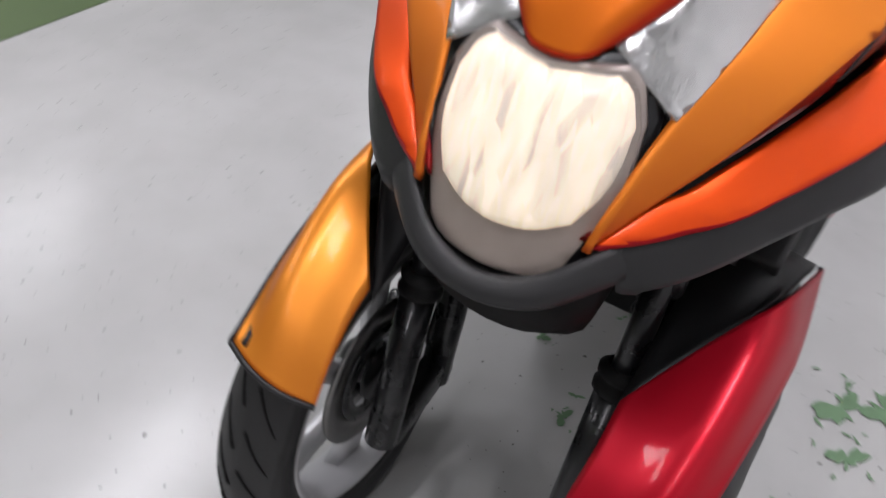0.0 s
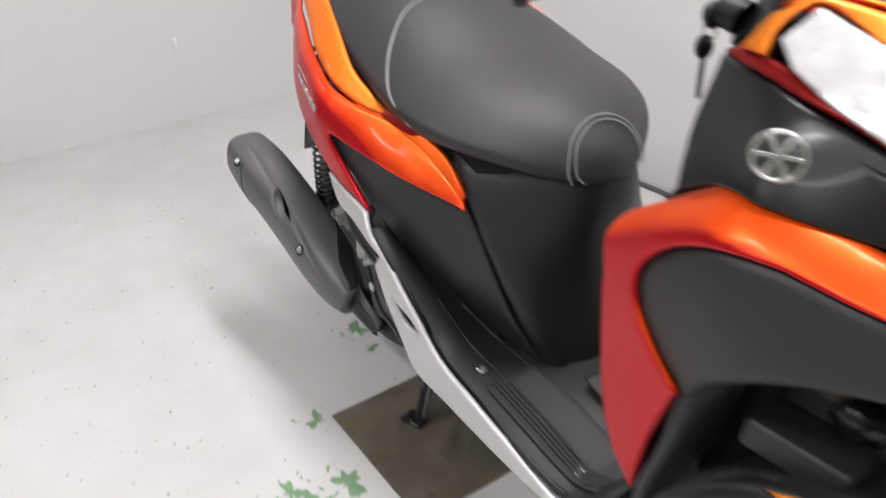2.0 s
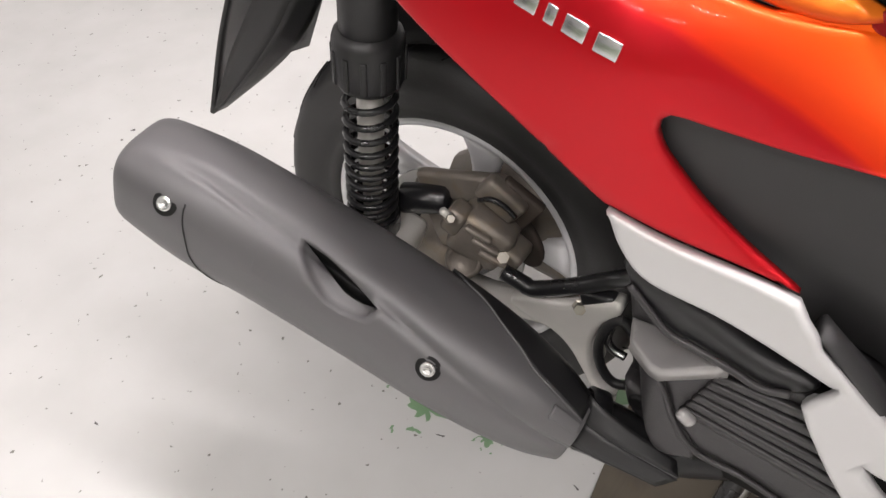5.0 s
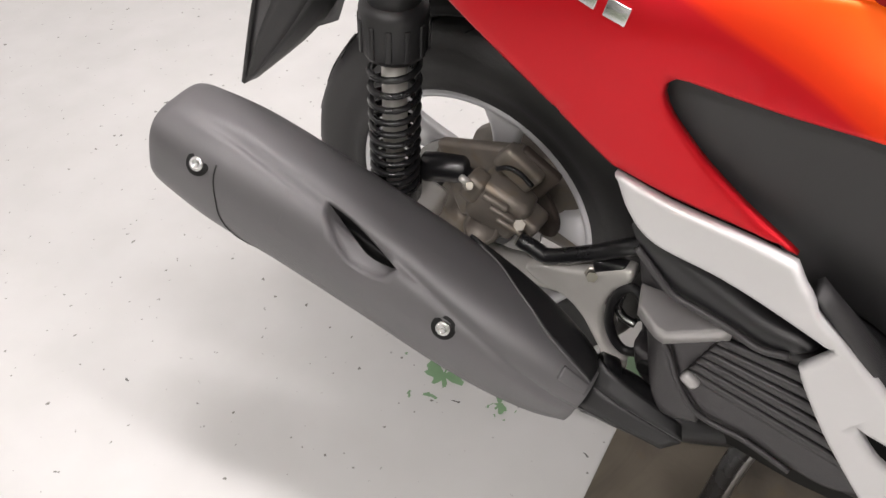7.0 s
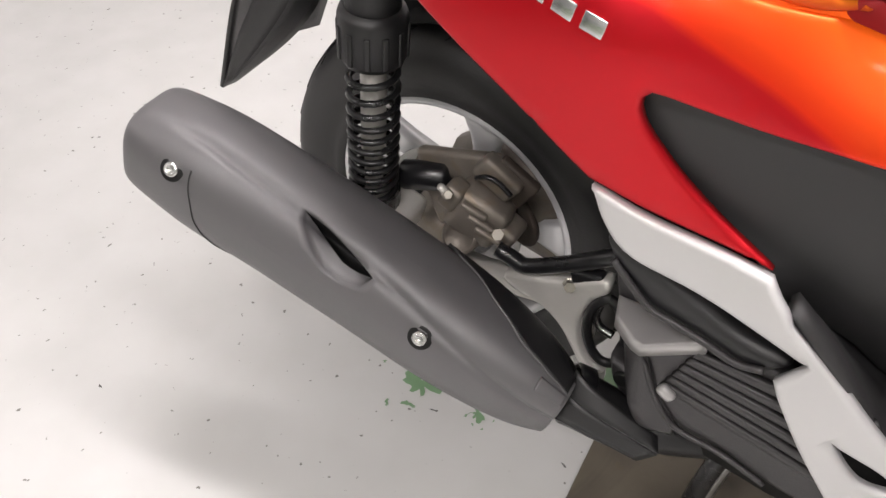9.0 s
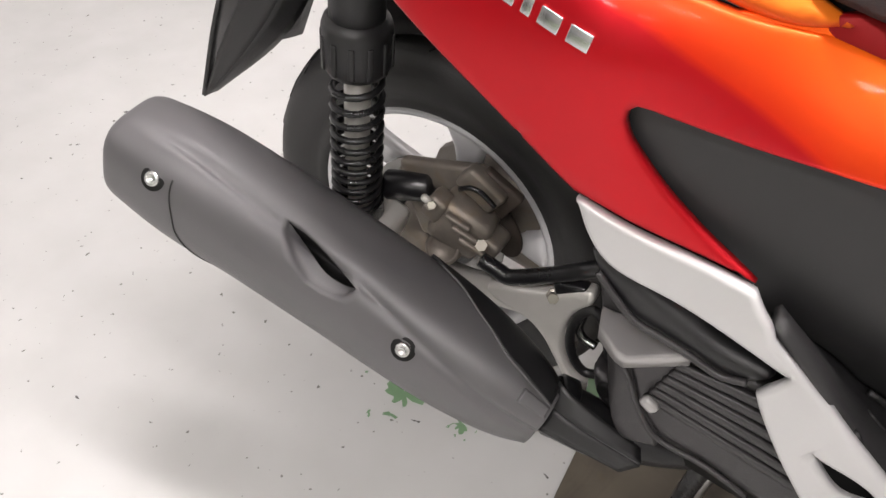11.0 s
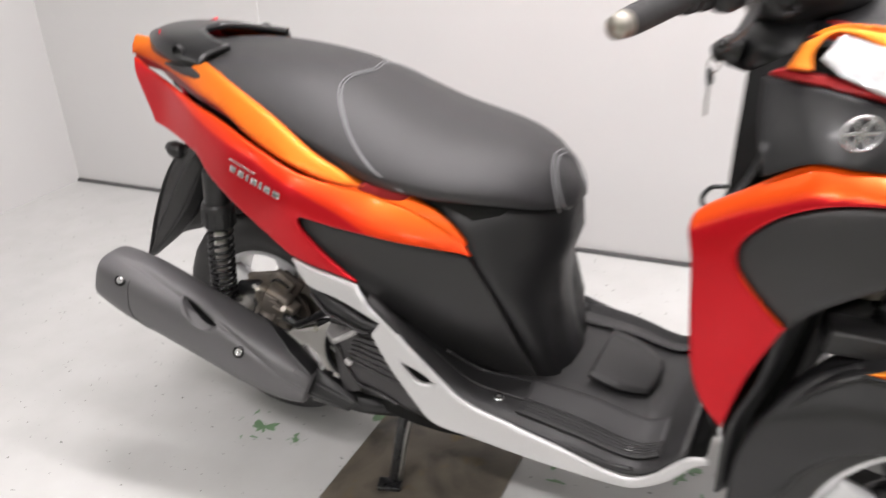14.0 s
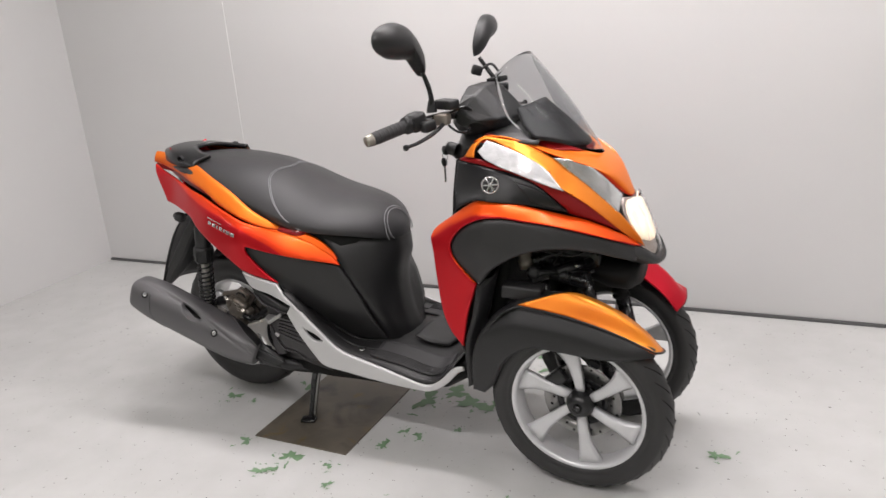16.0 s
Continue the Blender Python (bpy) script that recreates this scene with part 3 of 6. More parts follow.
BOOM = [(0.914, 0.712), (0.925, 0.735), (0.980, 0.773), (1.044, 0.815), (1.072, 0.820), *along("shelf_top", 1.13, 1.43, 11), (1.440, .6745, 1), *along("inlay_top", 1.43, 1.13, 11), (1.079, 0.779), (1.023, 0.751), (0.986, 0.710),
    (0.986, 0.675), (1.013, 0.640), (1.055, 0.597, 1), (1.043, 0.569), (1.016, 0.495), (0.993, 0.397, 1), (0.959, 0.441), (0.939, 0.500), (0.930, 0.584), (0.923, 0.664)]
INLAY = [(0.981, 0.706), (1.018, 0.747), (1.075, 0.777), *[(x, z - .002) for x, z in along("inlay_top", 1.13, 1.425, 11)], (1.434, 0.674, 1), (1.434, 0.642, 1), (1.408, 0.654), (1.350, 0.680), (1.290, 0.696), (1.239, 0.700), (1.185, 0.689), (1.139, 0.667),
    (1.095, 0.634), (1.058, 0.590, 1), (1.008, 0.636), (0.981, 0.671)]
BADGE_PANEL = [(0.975, 0.906, 1), (1.059, 0.899), (1.140, 0.882), (1.211, 0.849), (1.282, 0.780, 1), (1.244, 0.790), (1.192, 0.804), (1.122, 0.817), (1.054, 0.820), (0.996, 0.793, 1), (0.981, 0.847)]
AIR_VENT = [(1.150, 0.868, 1), (1.213, 0.842), (1.274, 0.786, 1), (1.245, 0.796), (1.200, 0.812, 1)]
FLANK_RED = [(0.994, 0.919, 1), (1.056, 0.914), *along("strip_top", 1.12, 1.425, 12), (1.438, .677, 1), *along("shelf_top", 1.42, 1.30, 6), (1.279, 0.779, 1), (1.268, 0.798), (1.211, 0.853), (1.140, 0.886), (1.059, 0.902), (0.982, 0.909)]
FLANK_ORANGE = [(1.015, 0.950, 1), (1.052, 0.968), *along("lens_foot", 1.12, 1.21, 4), (1.229, 0.913, 1), *along("lens_foot", 1.25, 1.437, 10), (1.447, 0.674, 1), *along("strip_top", 1.43, 1.30, 8), (1.277, 0.842, 1), *along("lamp_top", 1.265, 1.12, 7), (1.055, 0.963), (1.029, 0.941), (1.032, 0.920, 1), (1.000, 0.920, 1)]
SIDE_LAMP = [(1.039, 0.935, 1), (1.056, 0.961, 1), *along("lamp_top", 1.12, 1.262, 7), (1.275, 0.842, 1), *along("strip_top", 1.24, 1.12, 4), (1.065, 0.918, 1)]
FRONT_LAMP = [(1.231, 0.915, 1), *along("lens_top", 1.25, 1.375, 8), (1.381, 0.802, 1), (1.386, 0.766, 1), *along("lens_foot", 1.375, 1.25, 7)]


def tail_lean(x, z):
    # the flank folds inward above a crease that runs down towards the seat
    crease = np.interp(x, [-.2, .066, .179, .276, .343, .40, .46, .56], [.83, .751, .725, .698, .660, .630, .606, .578])
    return -np.interp(x, [-.2, .2, .35, .55], [.30, .32, .42, .5]) * max(0.0, z - crease)


def upper_lean(x, z):
    return -0.012 - 0.7 * max(0.0, z - np.interp(x, [-.2, .08, .385], [.87, .80, .68]))


def boom_lean(x, z):
    # the upper edge lies back like a shelf
    crease = np.interp(x, [.9, .99, 1.06, 1.15, 1.24, 1.45], [.70, .758, .795, .795, .80, .80])
    return -0.9 * max(0.0, z - crease)


def orange_lean(x, z):
    return -0.2 * max(0.0, z - np.interp(x, [1.0, 1.22, 1.45], [.93, .93, .93]))


for s in (-1, 1):
    part("lower_tail_panel", panel(TAIL_LOWER, side(s, 0.0, tail_lean), roll=0.004), TAILPAINT, scooter, "red and orange pearl tail panel")
    part("upper_tail_panel", panel(TAIL_UPPER, side(s, 0.0, upper_lean), roll=0.008), ORANGE, scooter, "orange pearl tail panel")
    part("tail_tip", panel([(.362, .692, 1), (.42, .694), (.466, .687, 1), (.44, .666), (.40, .670), (.370, .680)], side(s, -.008, lambda x, z: .6 * tail_lean(x, z)), roll=0.002), DEEPRED, scooter, "dark red tip of the tail panel")
    part("tail_infill", panel([(.30, .695), (.36, .692), (.44, .676), (.505, .642), (.55, .594), (.51, .600), (.43, .640), (.36, .672)], side(s, -.005, lambda x, z: .85 * tail_lean(x, z)), roll=0.002), TAILPAINT, scooter, "orange pearl infill")
    part("tail_groove", panel(TAIL_GROOVE, side(s, -0.06, lambda x, z: .04 * min(1, max(0, -x / .12))), roll=0.004), DEEPRED, scooter, "dark red recess")
    part("sill_trim", panel(SILL, side(s, 0.006), roll=0.005, holes=[SILL_VENT]), SILVER, scooter, "silver painted sill trim")
    part("sill_vent", panel([(.44, .395), (.49, .38), (.525, .34), (.48, .335)], side(s, -0.012), roll=0.002), DARK, scooter, "dark vent opening")
    part("side_cover", panel(COVER, cover_place(s), roll=0.006), GREY, scooter, "matt charcoal side cover")
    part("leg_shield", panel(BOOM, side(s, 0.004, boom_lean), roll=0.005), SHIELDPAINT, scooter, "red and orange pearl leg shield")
    part("shield_inlay", panel(INLAY, side(s, -0.004), roll=0.012), GREY, scooter, "matt charcoal inlay")
    part("badge_panel", panel(BADGE_PANEL, side(s, -0.010), roll=0.003), GLOSSBLACK, scooter, "gloss black side panel")
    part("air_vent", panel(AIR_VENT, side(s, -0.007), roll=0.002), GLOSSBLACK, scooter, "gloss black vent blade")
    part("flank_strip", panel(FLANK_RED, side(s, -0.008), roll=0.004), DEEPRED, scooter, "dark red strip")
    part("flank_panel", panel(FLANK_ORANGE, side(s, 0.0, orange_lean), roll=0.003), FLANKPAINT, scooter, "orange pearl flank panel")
    lamp = part("daytime_lamp", panel(SIDE_LAMP, side(s, 0.001, orange_lean), roll=0.003), LENS, scooter, "clear daytime lamp")
    lamp = part("position_lamp", panel(FRONT_LAMP, side(s, 0.002, orange_lean), roll=0.003), LENSBRIGHT, scooter, "clear position lamp")

# round badge with a plain star of three bars
for s in (-1, 1):
    n = Vector((0.35, s * 0.93, 0.1)).normalized()
    c = Vector((1.097, s * (SKIN(1.097, .862) - 0.004), .862))
    m = Matrix.Translation(c) @ n.to_track_quat("Z", "Y").to_matrix().to_4x4()
    ring = lathe([(0.0225, 0), (0.0225, 0.003), (0.0213, 0.004), (0.0193, 0.004), (0.0187, 0.003), (0.0187, 0)], m, 40)
    bars = [box(m @ pose(0, 0, 0.002, 0, 0, 60 * k), 0.0375, 0.0038, 0.002, 0.0006) for k in range(3)]
    part("badge", merge(ring, *bars), BADGE, scooter, "round satin chrome badge")

# ---- nose, headlamp, screen ----
def nose_curve(f):
    """Long curves over the nose; f = 0 at the right flank, 0.5 on the centre line."""
    y = 1 - 2 * f
    edge = [(1.019, 0.957), (1.052, 0.972), (1.120, 0.966), (1.204, 0.934), (1.260, 0.914), (1.324, 0.882), (1.362, 0.831), (1.383, 0.801)]
    mid = [(1.285, .915), (1.302, .905), (1.318, .894), (1.333, .882), (1.348, .869), (1.365, .851), (1.385, .822), (1.402, .790)]
    out = []
    for (ex, ez), (mx, mz) in zip(edge, mid):
        w = SKIN(ex, ez) - 0.002 + orange_lean(ex, ez)
        w = max(w, 0.036)
        k = abs(y) ** 3
        out.append((mx + (ex - mx) * k, -y * w, mz + (ez - mz) * k))
    return out


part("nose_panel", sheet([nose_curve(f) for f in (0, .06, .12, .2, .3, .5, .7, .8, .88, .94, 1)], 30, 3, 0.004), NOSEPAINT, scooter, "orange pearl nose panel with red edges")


def front(proud=0.0):
    def place(y, z, inset):
        bulge = float(np.interp(z, [.62, .641, .661, .687, .722, .755, .793, .81], [1.475, 1.472, 1.466, 1.458, 1.446, 1.431, 1.411, 1.400]))
        return Vector((bulge - 3.2 * y * y + proud - inset, y, z))
    return place


HEADLAMP = [(0, 0.787, 1), (0.052, 0.794, 1), (0.066, 0.785), (0.078, 0.76, 1), (0.081, 0.728), (0.078, 0.705), (0.067, 0.672), (0.058, 0.648, 1), (0.04, 0.637), (0, 0.633), (-0.04, 0.637), (-0.058, 0.648, 1), (-0.067, 0.672), (-0.078, 0.705), (-0.081, 0.728), (-0.078, 0.76, 1), (-0.066, 0.785), (-0.052, 0.794, 1)]
SURROUND = [(0, 0.794, 1), (0.054, 0.801, 1), (0.072, 0.788), (0.085, 0.762, 1), (0.088, 0.728), (0.085, 0.702), (0.073, 0.669), (0.064, 0.643, 1), (0.043, 0.63), (0, 0.626), (-0.043, 0.63), (-0.064, 0.643, 1), (-0.073, 0.669), (-0.085, 0.702), (-0.088, 0.728), (-0.085, 0.762, 1), (-0.072, 0.788), (-0.054, 0.801, 1)]
GLOW = [(0, 0.783, 1), (0.05, 0.789, 1), (0.063, 0.781), (0.074, 0.758, 1), (0.075, 0.73), (0.07, 0.708), (0.057, 0.684, 1), (0.03, 0.672), (0, 0.668), (-0.03, 0.672), (-0.057, 0.684, 1), (-0.07, 0.708), (-0.075, 0.73), (-0.074, 0.758, 1), (-0.063, 0.781), (-0.05, 0.789, 1)]
head = part("headlamp", panel(SURROUND, front(-0.020), roll=0.003), GLOSSBLACK, scooter, "charcoal headlamp surround")
part("lamp_bowl", panel(HEADLAMP, front(-0.012), roll=0.003), BOWL, head, "dull lower lamp bowl")
part("lamp_reflector", panel(GLOW, front(-0.006), roll=0.012, res=0.01), HEADGLOW, head, "lit warm white reflector")
lens = part("lamp_lens", panel(HEADLAMP, front(0.001), roll=0.004, thick=0.002), CLEAR, head, "clear headlamp lens")
lens.visible_shadow = False
CHIN = [[(1.396, -.112, .690), (1.440, -.076, .668), (1.459, -.042, .641), (1.466, 0, .630)],
        [(1.392, -.126, .678), (1.444, -.086, .654), (1.471, -.048, .630), (1.479, 0, .620)],
        [(1.384, -.136, .668), (1.436, -.090, .646), (1.463, -.050, .622), (1.469, 0, .612)],
        [(1.35, -.12, .662), (1.39, -.08, .642), (1.41, -.045, .620), (1.42, 0, .612)]]
CHIN = [r + flip(r[:-1])[::-1] for r in CHIN]
part("chin_guard", sheet(CHIN, 30, 4, 0.005), GREY, scooter, "matt charcoal chin guard")

SCREEN = [[(1.195, -.140, .962), (1.258, -.10, .944), (1.312, -.052, .916), (1.337, 0, .902)],
          [(1.160, -.166, 1.02), (1.222, -.12, 1.018), (1.265, -.06, 1.005), (1.28, 0, .998)],
          [(1.145, -.160, 1.085), (1.185, -.11, 1.098), (1.213, -.055, 1.098), (1.222, 0, 1.096)],
          [(1.138, -.142, 1.128), (1.158, -.09, 1.155), (1.172, -.045, 1.168), (1.177, 0, 1.172)]]
SCREEN = [[(x - .018 - .19 * max(0, z - .93), y, z) for x, y, z in r + flip(r[:-1])[::-1]] for r in SCREEN]
screen = part("windscreen", sheet(SCREEN, 30, 6, 0.003), SMOKE, scooter, "smoked see-through windscreen")
screen.visible_shadow = False
INNER = [[(1.20, -.125, .965), (1.28, -.06, .935), (1.30, 0, .925), (1.28, .06, .935), (1.20, .125, .965)],
         [(1.17, -.11, 1.0), (1.225, -.055, 1.0), (1.24, 0, .995), (1.225, .055, 1.0), (1.17, .11, 1.0)],
         [(1.155, -.085, 1.035), (1.185, -.045, 1.045), (1.19, 0, 1.047), (1.185, .045, 1.045), (1.155, .085, 1.035)]]
INNER = [[(x - .018 - .19 * max(0, z - .93), y, z) for x, y, z in r] for r in INNER]
part("screen_inner_cover", sheet(INNER, 24, 5, 0.006), BLACK, scooter, "black cover behind the screen")
for s in (-1, 1):
    part("cover_rib", tube([(1.130, s * .072, 1.038), (1.169, s * .078, 1.002), (1.204, s * .085, .964)], 0.0016, 6), GREY, scooter)
part("dash_cowl", sheet([[(1.03, -.150, .945), (1.12, -.150, .955), (1.19, -.14, .95)], [(1.03, -.11, .965), (1.11, -.11, .975), (1.19, -.10, .965)], [(1.03, 0, .98), (1.11, 0, .99), (1.19, 0, .985)],
                         [(1.03, .11, .965), (1.11, .11, .975), (1.19, .10, .965)], [(1.03, .150, .945), (1.12, .150, .955), (1.19, .14, .95)]], 14, 4, 0.004), BLACK, scooter, "black dashboard cowl")

base = [nose_curve(f)[0] for f in (.05, .12, .2, .3, .4, .5, .6, .7, .8, .88, .95)]
base = [(x + .004, y, z + .001) for x, y, z in base]
part("screen_base_panel", sheet([base, [(x - .030, y * .93, z + .016) for x, y, z in base], [(x - .058, y * .86, z + .026) for x, y, z in base]], 36, 4, .003), DEEPRED, scooter, "dark red panel under the screen")

# dark inner body that the panels hang on
rings = []
for x, zb, zt, k in ((.95, .40, .90, .72), (1.02, .56, .94, .75), (1.10, .67, .955, .78), (1.2, .68, .93, .78), (1.29, .67, .86, .66), (1.35, .65, .80, .5), (1.39, .63, .73, .4)):
    h = [SKIN(x, zb + (zt - zb) * q / 6) * k for q in range(7)]
    right = [(x, -h[q], zb + (zt - zb) * q / 6) for q in range(7)]
    rings.append(right + flip(right)[::-1])
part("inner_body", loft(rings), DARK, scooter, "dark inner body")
part("knee_panel", sheet([[(.935, -.235, .70), (.945, -.12, .72), (.95, 0, .73), (.945, .12, .72), (.935, .235, .70)], [(.985, -.205, .785), (.985, -.11, .80), (.985, 0, .81), (.985, .11, .80), (.985, .205, .785)], [(1.0, -.18, .86), (.995, -.1, .88), (.995, 0, .89), (.995, .1, .88), (1.0, .18, .86)],
                          [(1.03, -.15, .943), (1.02, -.1, .96), (1.02, 0, .97), (1.02, .1, .96), (1.03, .15, .943)]], 20, 5, 0.005), BLACK, scooter, "black knee panel")
part("lower_knee_panel", sheet([[(.935, -.232, .70), (.945, 0, .72), (.935, .232, .70)], [(.935, -.225, .52), (.93, 0, .52), (.935, .225, .52)], [(.985, -.215, .36), (.96, 0, .34), (.985, .215, .36)]], 20, 6, 0.005), BLACK, scooter, "black leg shield back")

part("bag_hook", tube([(.93, 0, .69), (.905, 0, .685), (.893, 0, .665), (.900, 0, .648), (.910, 0, .652)], .004, 8, 20), BLACKSTEEL, scooter, "black bag hook")

rings = []
for x, w, z0, z1 in ((-.232, .070, .815, .868), (-.15, .105, .785, .858), (-.05, .135, .755, .845), (.05, .150, .72, .82)):
    right = [(x, -w * .7, z0), (x, -w, z0 + .3 * (z1 - z0)), (x, -w, z0 + .8 * (z1 - z0)), (x, -w * .8, z1)]
    rings.append(right + flip(right)[::-1])
part("tail_core", loft(rings), DEEPRED, scooter, "dark red core between the tail panels")

# ---- seat ----
SEAT = [(-.185, .858, .095, .838), (-.10, .872, .14, .835), (0, .877, .168, .815), (.10, .870, .188, .785), (.20, .857, .20, .75), (.31, .824, .208, .712), (.41, .782, .213, .688), (.50, .762, .205, .678), (.58, .746, .170, .668),
        (.64, .720, .119, .650), (.676, .686, .069, .630), (.690, .655, .032, .632)]


def seat_point(x, u):
    """u runs from the right lower edge (0) over the crown (0.5) to the left lower edge (1)."""
    xs = [r[0] for r in SEAT]
    t = float(np.interp(x, xs, range(len(xs))))
    zt, w, zb = (float(np.interp(x, xs, [r[k] for r in SEAT])) for k in (1, 2, 3))
    h = zt - zb
    a = abs(u - 0.5) * 2
    prof = [(0.0, 1.0), (.28, .965), (.58, .81), (.85, .52), (1.0, .25), (.985, 0.0)]
    k = min(a, 0.99999) * 5
    i = int(k)
    f = k - i
    p = [Vector((prof[j][0], prof[j][1], 0)) for j in (max(i - 1, 0), i, i + 1, min(i + 2, 5))]
    if i == 0:
        p[0] = Vector((-prof[1][0], prof[1][1], 0))
    q = 0.5 * ((2 * p[1]) + (p[2] - p[0]) * f + (2 * p[0] - 5 * p[1] + 4 * p[2] - p[3]) * f * f + (3 * p[1] - p[0] - 3 * p[2] + p[3]) * f ** 3)
    return Vector((x, (-1 if u < 0.5 else 1) * w * q.x, zb + h * q.y))


xs = spline([(r[0], 0, 0) for r in SEAT], 46)
grid = [[seat_point(v.x, i / 36) for i in range(37)] for v in xs]
for _ in range(3):
    grid = [grid[0]] + [[(grid[j - 1][i] + grid[j][i] * 2 + grid[j + 1][i]) / 4 for i in range(37)] for j in range(1, len(grid) - 1)] + [grid[-1]]
seat = part("seat", loft(grid), VINYL, scooter, "black vinyl two-person seat")


def on_seat(x, u, lift=0.0008):
    p = seat_point(x, u)
    q = seat_point(x, min(1, u + 0.01)) - seat_point(x, max(0, u - 0.01))
    n = q.cross(Vector((1, 0, 0))).normalized()
    if n.z < 0 and 0.1 < u < 0.9:
        n = -n
    c = seat_point(x, 0.5)
    if n.dot(p - Vector((c.x, 0, c.z - 0.08))) < 0:
        n = -n
    return p + n * lift


for off in (0, 0.0065):
    rear = [(.446 + off, .03), (.388 + off, .12), (.330 + off, .20), (.284 + off, .28), (.263 + off, .34), (.260 + off, .40), (.268 + off, .45), (.273 + off, .5)]
    rear = rear + [(x, 1 - u) for x, u in rear[-2::-1]]
    part("stitching", tube([on_seat(x, u) for x, u in rear], 0.0013, 5, 60), THREAD, seat, "grey stitched seam")
    nose = [(.676 + off, .03), (.672 + off, .12), (.665 + off, .22), (.656 + off, .30), (.649 + off, .38), (.645 + off, .45), (.644 + off, .5)]
    nose = nose + [(x, 1 - u) for x, u in nose[-2::-1]]
    part("stitching", tube([on_seat(x, u, 0.0012) for x, u in nose], 0.0013, 5, 60), THREAD, seat, "grey stitched seam")

# seat base, rear cover, grab rail
rings = []
for x, w, z0, z1 in ((-.19, .075, .78, .85), (-.05, .13, .74, .84), (.1, .16, .70, .80), (.25, .175, .64, .745), (.4, .18, .60, .70), (.55, .15, .58, .67), (.63, .09, .60, .66)):
    right = [(x, -w * 0.8, z0), (x, -w, (z0 + z1) / 2), (x, -w, z1)]
    rings.append(right + flip(right)[::-1])
part("seat_base", loft(rings), DARK, scooter, "dark seat base")
part("tail_end_cover", sheet([[(-.18, -.085, .90), (-.215, -.05, .885), (-.222, 0, .882), (-.215, .05, .885), (-.18, .085, .90)], [(-.165, -.10, .855), (-.205, -.055, .84), (-.212, 0, .838), (-.205, .055, .84), (-.165, .10, .855)],
                              [(-.09, -.12, .755), (-.12, -.06, .74), (-.125, 0, .74), (-.12, .06, .74), (-.09, .12, .755)]], 16, 5, 0.004), RED, scooter, "red tail end cover")
rail = [(-.02, -.122, .858), (-.09, -.118, .867), (-.16, -.098, .879), (-.214, -.056, .885), (-.232, 0, .887)]
rail = rail + flip(rail[:-1])[::-1]
inner = [(.01, -.088, .872), (-.04, -.074, .879), (-.08, -.052, .885), (-.11, -.026, .887), (-.115, 0, .887)]
inner = inner + flip(inner[:-1])[::-1]
low = [(p[0] - 0.004, p[1] * 1.06, p[2] - 0.018) for p in rail]
part("grab_rail", sheet([low, rail, inner], 36, 4, 0.012), GLOSSBLACK, scooter, "gloss black rear grab rail")
for s in (-1, 1):
    part("rail_bolt", lathe([(0.012, -0.004), (0.012, 0.006), (0.008, 0.009), (0.0, 0.009)], Matrix.Translation((-.085, s * .132, .872)) @ pose(0, 0, 0, -s * -80), 16), BLACK, scooter)

# ---- under-seat column, foot boards ----
rings = []
for z, xf, yf, xr in ((.285, .706, .055, .640), (.316, .698, .058, .652), (.35, .685, .056, .650), (.387, .675, .055, .645), (.457, .666, .052, .617), (.522, .672, .050, .580), (.572, .688, .052, .556), (.62, .684, .055, .525), (.675, .65, .06, .47)):
    cap = float(np.interp(z, [.58, .62, .68], [1, .168, .155]))
    yr = min(TUCK(xr, z) - .003, cap)
    yb = min(TUCK(xr - .10, max(z, .34)) - .016, cap)
    k = .5 * (xf + xr)
    right = [(xf + .002, -.015, z), (xf, -yf * .7, z), (xf - .010, -yf - .008, z), (k + .014, -(yf + yr) * .5 - .002, z), (xr + .022, -yr + .008, z), (xr + .006, -yr, z), (xr - .004, -yr + .006, z), (xr - .10, -max(yb, .05), z)]
    rings.append(right + flip(right)[::-1])
column = part("under_seat_column", loft(rings), BLACK, scooter, "matt black body column under the seat")
part("seat_latch_cover", box(pose(.668, 0, .635, 0, 12, 0), .03, .09, .04, .008), GLOSSBLACK, scooter, "gloss black trim below the seat nose")

A = [(.400, -.266, .502), (.436, -.264, .464), (.475, -.250, .404), (.543, -.236, .316), (.651, -.231, .289), (.756, -.236, .274), (.83, -.231, .256), (.866, -.229, .256), (.90, -.227, .272), (.945, -.222, .318)]
A2 = [(.398, -.250, .508), (.440, -.244, .464), (.482, -.230, .398), (.552, -.216, .324), (.655, -.212, .299), (.758, -.214, .284), (.832, -.21, .266), (.868, -.208, .264), (.902, -.206, .28), (.946, -.205, .325)]
B = [(.395, -.228, .482), (.440, -.210, .436), (.490, -.185, .372), (.555, -.165, .312), (.656, -.165, .302), (.76, -.165, .290), (.832, -.165, .272), (.87, -.165, .270), (.904, -.165, .286), (.948, -.165, .33)]
Cc = [(.392, -.205, .452), (.446, -.168, .402), (.490, -.122, .336), (.545, -.088, .296), (.65, -.098, .310), (.76, -.10, .304), (.83, -.10, .290), (.87, -.10, .286), (.905, -.10, .302), (.95, -.10, .35)]
D = [(p[0], 0, p[2] + .004) for p in Cc]
part("foot_board", sheet([A, A2, B, Cc, D, flip(Cc), flip(B), flip(A2), flip(A)], 40, 4, 0.006), GREY, scooter, "charcoal plastic foot board")
